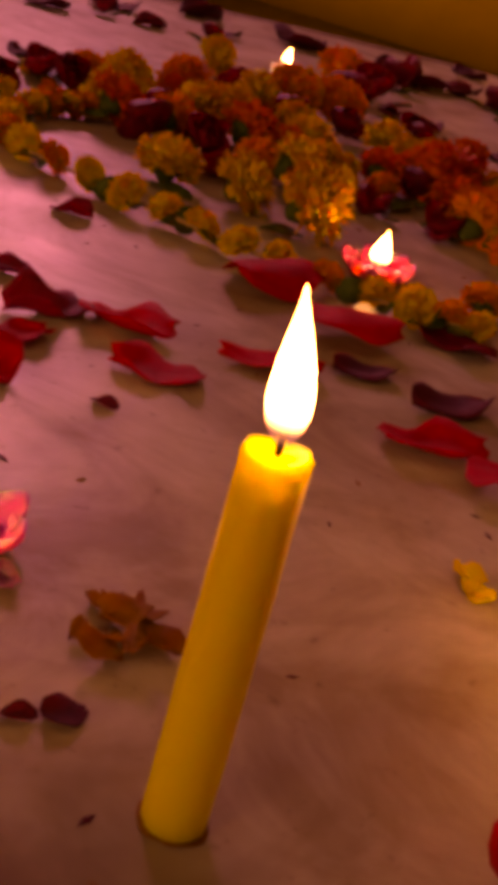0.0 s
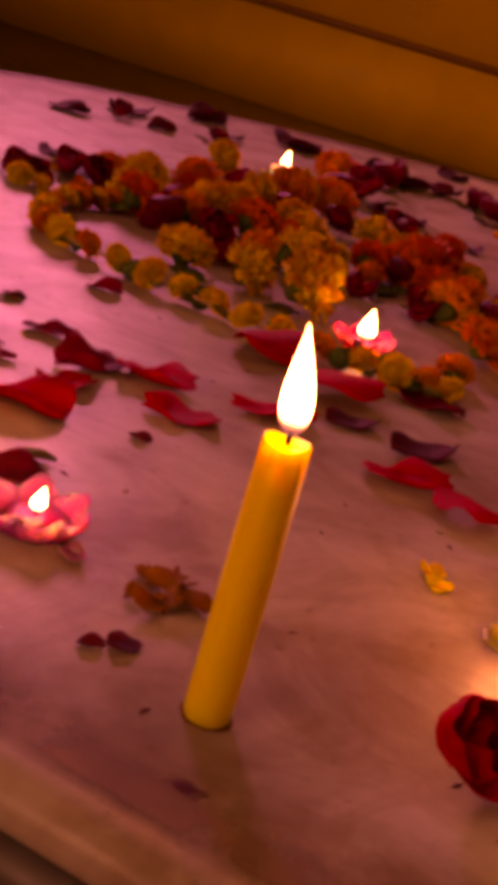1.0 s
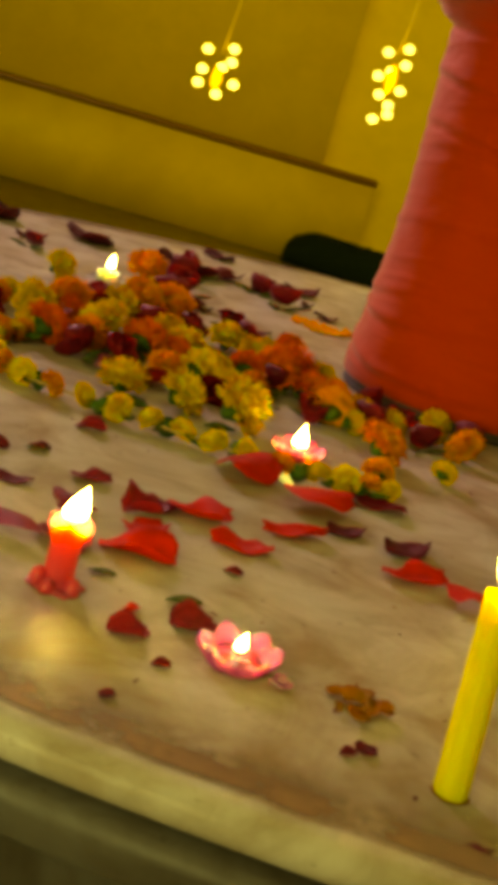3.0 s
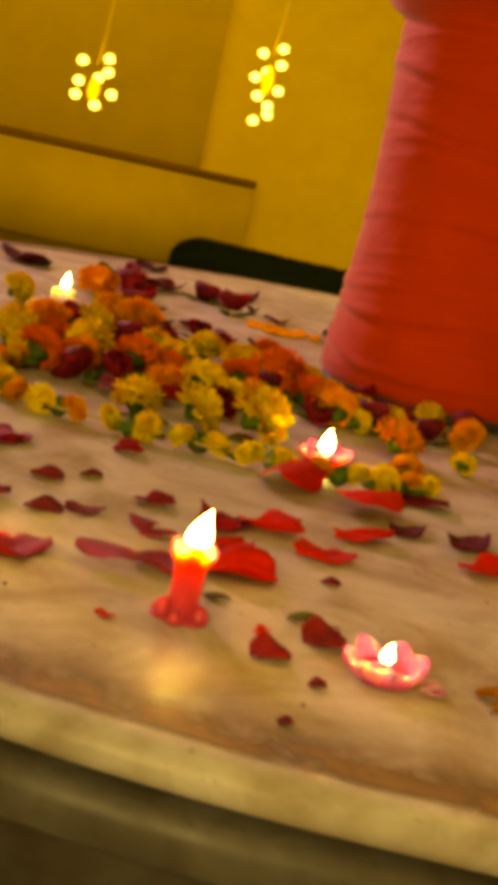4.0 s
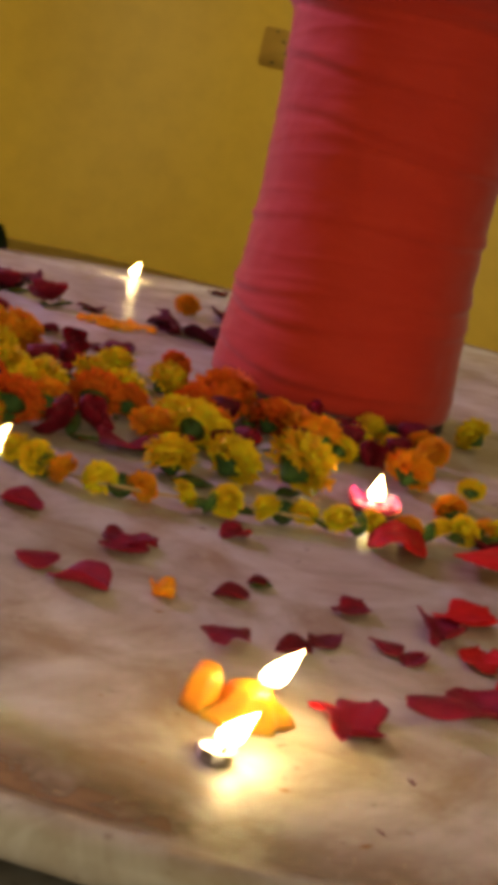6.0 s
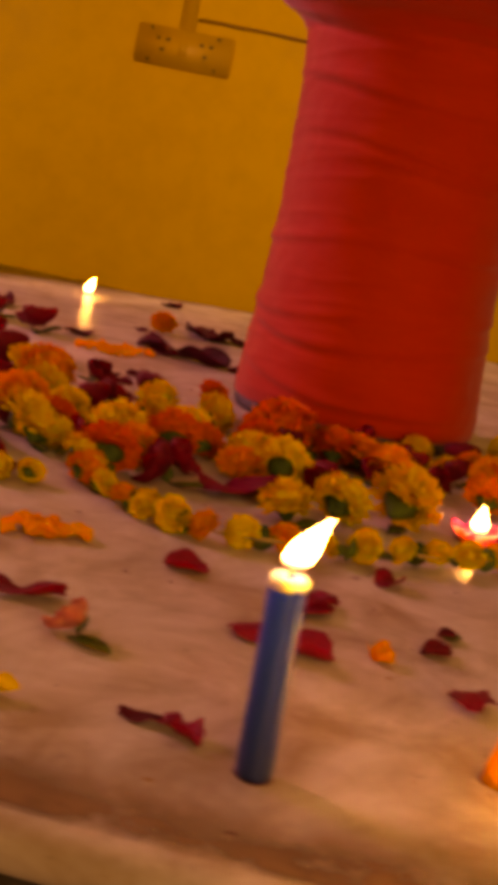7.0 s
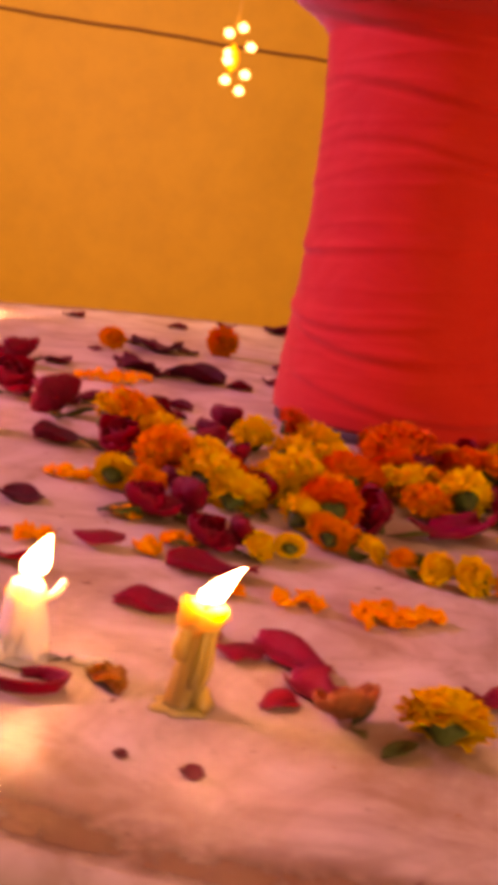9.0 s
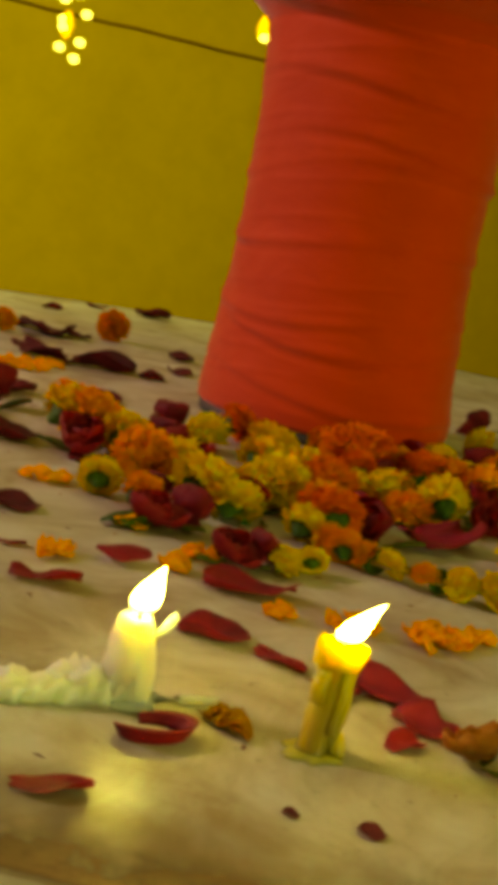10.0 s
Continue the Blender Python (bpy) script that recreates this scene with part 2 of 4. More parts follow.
def ring_shape(profile, n=240):
    verts, faces = [], []
    for inset, z in profile:
        for i in range(n):
            a = 360 * i / n
            r = rim(a) - inset
            verts.append((CX + r * math.cos(radians(a)), CY + r * math.sin(radians(a)), z))
    for j in range(len(profile) - 1):
        for i in range(n):
            a, c = j * n + i, j * n + (i + 1) % n
            faces.append((a, c, c + n, a + n))
    faces.append(tuple(range((len(profile) - 1) * n, len(profile) * n)))
    faces.append(tuple(range(n))[::-1])
    return verts, faces


platform = empty("platform", 0, 0, FLOOR)
tagged(platform, "round raised platform with a worn white marble top", "platform", kind="structure")
slab = [(0.03, -0.024)] + [(0.014 - 0.014 * math.cos(radians(a)), -0.012 + 0.012 * math.sin(radians(a))) for a in range(-80, 91, 10)]
top = mesh_object("marble_top", *ring_shape(slab), MARBLE, platform, "stained white marble slab with a rounded edge")
top.location = (0, 0, -FLOOR)
low = mesh_object("riser", *ring_shape([(0.035, FLOOR), (0.035, -0.075), (0.022, -0.070), (0.012, -0.062), (0.012, -0.036), (0.030, -0.033), (0.050, -0.030), (0.050, -0.0242)]), RISER, platform, "grey marble riser under the slab")
low.location = (0, 0, -FLOOR)
GRIME, nt, b = tree("brown_grime", 0.6)
nt.links.new(mix(nt, noise_of(nt, 30, 4), (0.10, 0.055, 0.022), (0.32, 0.19, 0.085)), b.inputs["Base Color"])
patchy = nt.nodes.new("ShaderNodeMath")
patchy.operation = "MULTIPLY"
nt.links.new(ramp(nt, noise_of(nt, 26, 6, 0.65), [(0.24, (0, 0, 0)), (0.52, (1, 1, 1))]), patchy.inputs[0])
nt.links.new(ramp(nt, noise_of(nt, 4, 3), [(0.35, (0.45, 0.45, 0.45)), (0.6, (1, 1, 1))]), patchy.inputs[1])
fade = nt.nodes.new("ShaderNodeAttribute")
fade.attribute_name = "fade"
soft = nt.nodes.new("ShaderNodeMath")
soft.operation = "MULTIPLY"
nt.links.new(patchy.outputs[0], soft.inputs[0])
nt.links.new(fade.outputs["Fac"], soft.inputs[1])
nt.links.new(soft.outputs[0], b.inputs["Alpha"])


def grime_band(rings, n=480):
    verts, faces = [], []
    k = len(rings)
    for i in range(n):
        a = 360 * i / n
        for d, z, f in rings:
            r = rim(a) - d + 0.004 * noise.noise((a / 3.0, 7, 0))
            verts.append((CX + r * math.cos(radians(a)), CY + r * math.sin(radians(a)), z))
    for i in range(n):
        for q in range(k - 1):
            a, c = k * i + q, k * ((i + 1) % n) + q
            faces.append((a, a + 1, c + 1, c))
    ob = mesh_object("grime_line", verts, faces, GRIME, platform, "brown grime along the slab edge")
    ob.location = (0, 0, -FLOOR)
    fade = ob.data.attributes.new("fade", "FLOAT", "POINT")
    for i in range(len(verts)):
        fade.data[i].value = rings[i % k][2]


grime_band([(0.085, 0.0006, 0.0), (0.055, 0.0006, 0.3), (0.030, 0.0006, 0.9), (0.020, 0.0006, 1.0), (0.013, 0.0005, 0.2)])
tagged(part("floor", block(-5, 9, -4, 9, FLOOR - 0.06, FLOOR), FLOORSTONE, None), "grey polished stone floor of the room", "floor", kind="structure")
tagged(part("ceiling", block(-5, 9, -4, 9, 2.42, 2.5), CREAM, None), "plain cream ceiling", "ceiling", kind="structure")

wall = part("wall_north", block(-5, 0.30, 6.05, 6.299, FLOOR, 2.42), YELLOW_WALL, None)
tagged(wall, "plain yellow painted wall", "wall", kind="structure")
dado = part("dado", block(-5, 0.60, 5.96, 6.049, FLOOR, 0.06, 0.006), YELLOW_WALL, None)
tagged(dado, "yellow painted dado along the wall", "dado", kind="structure")
groove = part("trim", block(-5, 0.61, 5.95, 6.049, 0.063, 0.100, 0.004), GROOVE, None)
tagged(groove, "thin brown ledge on top of the dado", "trim", kind="structure")
AX, AY, TURN = 2.60, 5.835, -42.2      # the slanting wall
WALL_AT = pose(AX, AY, 0, 0, 0, TURN)


def bent_wall():
    """The recessed wall, bending softly into the slanting one."""
    r, corner = 1.8, AX + (6.3 - AY) / math.tan(radians(TURN))
    run = r * math.tan(radians(-TURN / 2))
    line = [(0.2, 6.3, 0)] + [(corner - run + r * math.sin(radians(k)), 6.3 - r * (1 - math.cos(radians(k))), k) for k in np.linspace(0, -TURN, 41)]
    line.append((AX + 6 * math.cos(radians(TURN)), AY + 6 * math.sin(radians(TURN)), -TURN))
    verts, faces = [], []
    for x, y, k in line:
        dx, dy = 0.2 * math.sin(radians(k)), 0.2 * math.cos(radians(k))
        verts += [(x, y, FLOOR), (x, y, 2.42), (x + dx, y + dy, 2.42), (x + dx, y + dy, FLOOR)]
    for i in range(len(line) - 1):
        for q in range(4):
            a, c = 4 * i + q, 4 * i + (q + 1) % 4
            faces.append((a, c, c + 4, a + 4))
    last = 4 * len(line) - 4
    faces += [(3, 2, 1, 0), (last, last + 1, last + 2, last + 3)]
    w = mesh_object("wall_north_east", verts, faces, YELLOW_WALL, smooth=False)
    tagged(w, "plain yellow painted wall carrying cable and socket board", "wall", kind="structure")


bent_wall()
for name, q in (("wall_west", (-5.2, -5, -4, 9)), ("wall_south", (-5, 9, -4.2, -4)), ("wall_east", (9, 9.2, -4, 9)), ("wall_back", (-5, 9, 9, 9.2))):
    tagged(part(name, block(*q, FLOOR, 2.42), YELLOW_WALL, None), "plain yellow painted wall closing the room", "wall", kind="structure")

# bodies of the lamps and of the added fill lights
def panel_body(name, eye, target, size, label):
    root = new(name)
    root.matrix_world = look(eye, target)
    n = 32
    rimv = lathe([(size * 0.5, 0.012), (size * 0.53, 0.012), (size * 0.54, 0.05), (size * 0.5, 0.055)], n)
    mesh_object("housing", *rimv, CREAM, root)
    tagged(root, label, "lamp")
    return root


panel_body("ceiling_lamp", (0.7, 1.1, 2.36), (0.7, 1.1, 0), 2.2, "round white ceiling lamp housing under the ceiling")
# housing and rod made up for the wall fill, out of view
fill_housing = panel_body("wall_fill_housing", (0.35, 2.1, 1.45), (2.7, 5.3, 0.45), 0.9, "unseen round white housing on a rod, added for the wall fill light")
rod = mesh_object("rod", *tube([(0.33, 2.07, 1.48), (0.32, 2.06, 1.9), (0.32, 2.06, 2.425)], 0.012), DARK_PLASTIC, fill_housing)
rod.matrix_parent_inverse = fill_housing.matrix_world.inverted()
# invented housing for the front fill, never in view
panel_body("front_fill_housing", (-1.6, -3.6, 1.2), (2.6, 4.6, 0.5), 1.8, "unseen round white housing of the added front fill light")
flood = panel_body("flood_lamp", (-1.75, 3.35, 1.8), (0.35, 0.85, 0.25), 0.9, "round colour-changing flood lamp hung from the ceiling")
rod = mesh_object("rod", *tube([(-1.78, 3.38, 1.84), (-1.79, 3.40, 2.1), (-1.79, 3.40, 2.425)], 0.012), DARK_PLASTIC, flood)
rod.matrix_parent_inverse = flood.matrix_world.inverted()

# dark rolled mattress by the wall
def rolled_mat():
    verts, faces = [], []
    rows, n = 40, 28
    for j in range(rows + 1):
        u = j / rows
        taper = 1 - 0.55 * max(0, (u - 0.86) / 0.14) ** 2 - 0.35 * max(0, (0.14 - u) / 0.14) ** 2
        for i in range(n):
            a = 2 * math.pi * i / n
            k = 1 + 0.05 * noise.noise((3 * math.cos(a), 3 * math.sin(a), 9 * u)) + 0.03 * noise.noise((9 * math.cos(a), 9 * math.sin(a), 34 * u))
            verts.append((1.14 * u, 0.11 * k * math.cos(a), 0.10 * taper * (1 + k * math.sin(a))))
    for j in range(rows):
        for i in range(n):
            a, c = j * n + i, j * n + (i + 1) % n
            faces.append((a, c, c + n, a + n))
    faces += [tuple(range(n))[::-1], tuple(range(rows * n, rows * n + n))]
    ob = mesh_object("rolled_mat", verts, faces, CARPET)
    ob.matrix_world = pose(0.24, 5.82, FLOOR - 0.02, 0, 0, -11)
    g = random.Random(5)
    verts, faces = [], []
    for i in range(2600):
        u, a = g.uniform(0.01, 0.99), g.uniform(-0.3, math.pi + 0.3)
        taper = 1 - 0.55 * max(0, (u - 0.86) / 0.14) ** 2 - 0.35 * max(0, (0.14 - u) / 0.14) ** 2
        p = Vector((1.14 * u, 0.105 * math.cos(a), 0.10 * taper * (1 + 0.97 * math.sin(a))))
        d = Vector((g.uniform(-0.6, 0.6), math.cos(a), math.sin(a) + 0.3)).normalized() * g.uniform(0.012, 0.026)
        k = len(verts)
        verts += [p + Vector((0.004, 0, 0)), p - Vector((0.004, 0, 0)), p + Vector((0, 0.004, 0.002)), p + d]
        faces += [(k, k + 1, k + 3), (k + 1, k + 2, k + 3), (k + 2, k, k + 3)]
    mesh_object("bristle_cover", verts, faces, CARPET, ob, "short dark green pile", smooth=False)
    tagged(ob, "dark green rolled mat lying on the floor by the wall", "mat")


rolled_mat()


# socket board and cable on the slanting wall
def socket_board():
    root = new("socket_board")
    root.matrix_world = WALL_AT @ pose(0.285, -0.001, 0.895) @ Matrix.Diagonal((0.87, 1, 0.86, 1))
    part("back_box", block(-0.30, 0.30, -0.045, 0, -0.115, 0.115, 0.01), BOARD, root)
    part("face_plate", block(-0.235, 0.235, -0.052, -0.0455, -0.085, 0.085, 0.003), BOARD, root)
    for x in (-0.13, 0.14):
        for dx, dz in ((-0.03, 0.03), (0.03, 0.03), (0, -0.035)):
            v, f = lathe([(0.011, 0), (0.011, 0.004), (0.007, 0.004), (0.006, 0.001)], 14)
            mesh_object("socket_hole", *moved((v, f), pose(x + dx, -0.052, dz + 0.01, 90, 0, 0)), DARK_PLASTIC, root)
    part("switch", block(-0.028, 0.028, -0.062, -0.0525, -0.045, 0.045, 0.004), BOARD, root)
    for x in (-0.21, 0.21):
        for z in (-0.095, 0.095):
            v, f = lathe([(0.009, 0), (0.009, 0.003), (0.004, 0.005)], 12)
            mesh_object("screw", *moved((v, f), pose(x, -0.0455, z, 90, 0, 0)), DARK_PLASTIC, root)
    tagged(root, "yellowed plastic socket board fixed on the yellow wall", "socket")
    pipe = new("conduit")
    pipe.matrix_world = WALL_AT
    part("pipe", block(0.24, 0.32, -0.03, -0.001, 0.993, 2.41, 0.006), BOARD, pipe)
    tagged(pipe, "yellowed plastic conduit running up from the socket board", "conduit")
    pts = [(0.33 + 4.53 * k / 40, -0.012, 1.06 + 0.003 * math.sin(k * 0.8) + 0.002 * math.sin(2.3 * k)) for k in range(41)]
    cord = mesh_object("wall_cable", *tube(pts, 0.008), GROOVE)
    cord.matrix_world = WALL_AT
    tagged(cord, "thin brown cable clipped along the yellow wall", "cable")


socket_board()


# hanging clusters of small bulbs
def bulb_cluster(x, y, z, seed, tall, count):
    rnd = random.Random(seed)
    root = empty("hanging_lights", x, y, z)
    v, f = tube([(0.02 * math.sin(0.7 * k), 0, 0.10 + k * (2.30 - z) / 14) for k in range(15)], 0.004, 6)
    mesh_object("cord", v, f, BOARD, root)
    # emissive star-shaped core, added for the amber glow between the bulbs
    core = lathe([(0.004, -0.06 * tall), (0.016, -0.035), (0.024, 0.0), (0.018, 0.035), (0.004, 0.06)], 12, lambda a, h: 1 + 0.2 * math.sin(5 * a))
    mesh_object("glow_core", *core, GLOW_CORE, root)
    for i in range(count):
        a = 2.4 * i + rnd.random()
        h = 0.13 - 0.30 * tall * i / (count - 1)
        r = 0.075 * (1 - abs(h) / 0.30) * (0.45 + 0.55 * rnd.random()) + 0.012
        b0 = lathe([(0.005, -0.017), (0.017, -0.011), (0.021, 0.001), (0.016, 0.012), (0.007, 0.018)], 12)
        bulb = mesh_object("bulb", *b0, BULB, root)
        bulb.location = (r * math.cos(a), r * math.sin(a) * 0.6 - 0.03, h)
    tagged(root, "hanging cluster of small lit warm bulbs on a cord", "string lights", group="hanging light clusters")


for x, y, z, tall, count in ((0.42, 4.58, 0.54, 1.0, 10), (-0.262, 4.50, 0.345, 0.62, 8), (1.13, 4.52, 0.94, 0.8, 10), (2.98, 3.64, 0.835, 0.85, 8), (3.46, 3.03, 0.98, 0.7, 6)):
    bulb_cluster(x, y, z, int(100 * (x + y)), tall, count)


# ---- the cloth-wrapped pedestal in the middle ----
PX, PY = 0.353, 0.847


def pedestal():
    root = empty("wrapped_pedestal", PX, PY, 0)
    prof = [(0.1405, 0.012), (0.146, 0.016), (0.147, 0.03), (0.142, 0.08), (0.137, 0.16), (0.1345, 0.24), (0.136, 0.32), (0.140, 0.40), (0.143, 0.435), (0.158, 0.452), (0.192, 0.475), (0.23, 0.51), (0.26, 0.57), (0.27, 0.66), (0.27, 0.92)]
    fine = []
    for (r0, z0), (r1, z1) in zip(prof, prof[1:]):
        steps = max(1, round((z1 - z0) / 0.0024))
        fine += [(r0 + (r1 - r0) * k / steps, z0 + (z1 - z0) * k / steps) for k in range(steps)]
    fine.append(prof[-1])
    folds = [(0.05 + 0.053 * i + 0.020 * math.sin(2.1 * i), 0.8 + 0.6 * math.sin(i * 1.7), 0.9 * i) for i in range(16)]

    creases = [(0.03 + 0.0137 * i + 0.005 * math.sin(3.3 * i), 1.9 * i) for i in range(48)]

    def wobble(a, z):
        d = 0.0
        for h, tilt, ph in folds:
            e = z - h - 0.012 * math.sin(a + ph) * (0.6 + tilt) - 0.004 * math.sin(3 * a + ph)
            if abs(e) < 0.024:
                s = 0.5 + 0.5 * math.sin(2 * a + 1.3 * ph)
                d += (0.006 + 0.014 * s) * math.exp(-((e - 0.003) / (0.011 if e > 0.003 else 0.0028)) ** 2) - 0.010 * s * math.exp(-((e + 0.006) / 0.003) ** 2)
        for h, ph in creases:
            e = z - h - 0.010 * math.sin(a + ph) - 0.003 * math.sin(4 * a + 2 * ph)
            if abs(e) < 0.009:
                d += 0.0055 * max(0, math.sin(1.5 * a + ph)) * math.exp(-(e / 0.0032) ** 2)
        d += 0.012 * noise.noise((2.5 * math.cos(a), 2.5 * math.sin(a), 16 * z)) + 0.005 * noise.noise((6 * math.cos(a), 6 * math.sin(a), 55 * z))
        return 1 + d * (1.0 if z > 0.03 else z / 0.03)

    mesh_object("cloth", *lathe(fine, 150, wobble), CLOTH, root, "red cloth wrapped in many slanting folds")
    base = lathe([(0.141, 0), (0.143, 0.003), (0.143, 0.011), (0.140, 0.0135)], 72)
    mesh_object("plinth", *base, PLINTH, root, "thin dark base ring")
    tagged(root, "pedestal wrapped in creased red cloth, flaring at the top", "pedestal")


pedestal()


# ---- candles ----
def flame_shape(height, width, lean, n=16):
    """A tear-shaped flame that bends over towards its own x."""
    prof = [(0.0, 0.22), (0.05, 0.55), (0.13, 0.85), (0.24, 1.0), (0.38, 0.97), (0.52, 0.82), (0.66, 0.60), (0.80, 0.34), (0.92, 0.13), (1.0, 0.02)]
    verts, faces = [], []
    for u, k in prof:
        shift = math.tan(radians(lean)) * height * (0.45 * u + 0.55 * u * u)
        for i in range(n):
            a = 2 * math.pi * i / n
            verts.append((shift + 0.5 * width * k * math.cos(a), 0.5 * width * k * math.sin(a), u * height))
    for j in range(len(prof) - 1):
        for i in range(n):
            a, c = j * n + i, j * n + (i + 1) % n
            faces.append((a, c, c + n, a + n))
    faces += [tuple(range(n))[::-1], tuple(range((len(prof) - 1) * n, len(prof) * n))]
    return verts, faces


def wick_and_flame(root, x, y, z, height, width, lean, turn, wick=0.010):
    mesh_object("wick", *tube([(x, y, z - 0.002), (x, y, z + 0.4 * wick), (x + 0.0012, y, z + wick)], 0.0009, 7), CHAR, root)
    ob = mesh_object("flame", *moved(flame_shape(height, width, lean), pose(0, 0, 0, 0, 0, turn)), FLAME, root, "bright burning flame")
    ob.location = (x, y, z + 0.3 * wick)
    return ob


def lumpy(r, seed, amount, low=0.0):
    def wobble(a, z):
        return 1 + amount * noise.noise((1.6 * math.cos(a) + seed, 1.6 * math.sin(a), 70 * z)) + low * noise.noise((3 * math.cos(a), 3 * math.sin(a) + seed, 200 * z))
    return wobble


def plain_candle(name, x, y, r, h, material, tilt, label, rim_material=None):
    root = empty(name, x, y, 0)
    prof = [(0.86 * r, 0.0), (0.97 * r, 0.0015), (r, 0.005)] + [(r, h * k / 10) for k in range(1, 10)] + [(r, h - 0.004), (0.985 * r, h - 0.001), (0.9 * r, h + 0.0004), (0.8 * r, h), (0.45 * r, h - 0.0008), (0.1 * r, h - 0.0006)]
    v, f = lathe(prof, 40, lumpy(r, x * 9, 0.025, 0.012))
    v = [(px, py, pz + (0.0006 * math.sin(2 * math.atan2(py, px) + 1) if pz > h - 0.006 else 0)) for px, py, pz in v]
    body = mesh_object("wax_body", *moved((v, f), tilt), material, root)
    if rim_material:
        v, f = lathe([(1.005 * r, h - 0.0045), (1.02 * r, h - 0.003), (1.015 * r, h), (0.93 * r, h + 0.0012), (0.6 * r, h - 0.0006), (0.1 * r, h - 0.001)], 36, lumpy(r, 4, 0.05, 0.05))
        mesh_object("melted_rim", *moved((v, f), tilt), rim_material, root, "whitish melted wax rim")
    tagged(root, label, "candle", group="burning candles")
    return root


def puddle(root, reach, height, material, seed, name="wax_pool"):
    amount = 0.12 if reach < 0.012 else 0.3
    prof = [(reach, 0.0005), (0.96 * reach, 0.5 * height), (0.8 * reach, 0.9 * height), (0.5 * reach, height), (0.05 * reach, height)]
    mesh_object(name, *lathe(prof, 40, lumpy(1, seed, amount, 0.5 * amount)), material, root)


def tilt_to(dx, dy, h):
    """A lean that carries the top by dx, dy over the height h."""
    return Matrix(((1, 0, dx / h, 0), (0, 1, dy / h, 0), (0, 0, 1, 0), (0, 0, 0, 1)))


# tall yellow candle
c = plain_candle("candle", 0.221, -0.110, 0.0088, 0.100, WAX_YELLOW, tilt_to(-0.004, 0.016, 0.1), "tall plain yellow candle burning on the marble edge")
wick_and_flame(c, -0.004, 0.016, 0.098, 0.038, 0.0108, -7, -10, 0.013)
puddle(c, 0.0094, 0.0005, BROWN_BITS, 2.0, "soot_ring")
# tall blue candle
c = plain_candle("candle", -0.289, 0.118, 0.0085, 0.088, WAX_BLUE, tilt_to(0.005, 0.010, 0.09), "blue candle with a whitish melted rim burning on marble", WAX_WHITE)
wick_and_flame(c, 0.005, 0.010, 0.087, 0.027, 0.0125, 26, -38, 0.014)
puddle(c, 0.0091, 0.0005, DRIED, 3.1, "soot_ring")


def red_stub():
    root = empty("candle", 0.003, 0.004, 0)
    r, h = 0.0088, 0.040
    prof = [(1.15 * r, 0.0), (1.1 * r, 0.004), (r, 0.01), (0.98 * r, 0.02), (r, 0.03), (1.18 * r, h - 0.003), (1.22 * r, h), (1.0 * r, h - 0.001), (0.8 * r, h - 0.004), (0.1 * r, h - 0.005)]
    v, f = lathe(prof, 44, lumpy(r, 1.5, 0.09, 0.07))
    v = [(px * (1 + (0.18 if pz > h - 0.008 else 0) * math.cos(2 * math.atan2(py, px))), py, pz + (0.0028 * math.sin(3 * math.atan2(py, px)) if pz > h - 0.006 else 0)) for px, py, pz in v]
    mesh_object("wax_body", v, f, WAX_RED, root, "short red wax stub with a flared rim")
    for a, rr, hh in ((200, 0.0045, 0.012), (330, 0.005, 0.010), (250, 0.0045, 0.008), (170, 0.005, 0.007)):
        v, f = lathe([(rr, 0), (1.1 * rr, 0.3 * hh), (0.8 * rr, 0.8 * hh), (0.2 * rr, hh)], 16, lumpy(1, a, 0.2))
        mesh_object("wax_drip", *moved((v, f), pose(0.011 * math.cos(radians(a)), 0.011 * math.sin(radians(a)), 0)), WAX_RED, root)
    puddle(root, 0.015, 0.003, WAX_RED, 5.0)
    wick_and_flame(root, 0, 0, h - 0.004, 0.024, 0.0135, 12, -12)
    tagged(root, "short melted red candle stub burning between rose petals", "candle", group="burning candles")


red_stub()


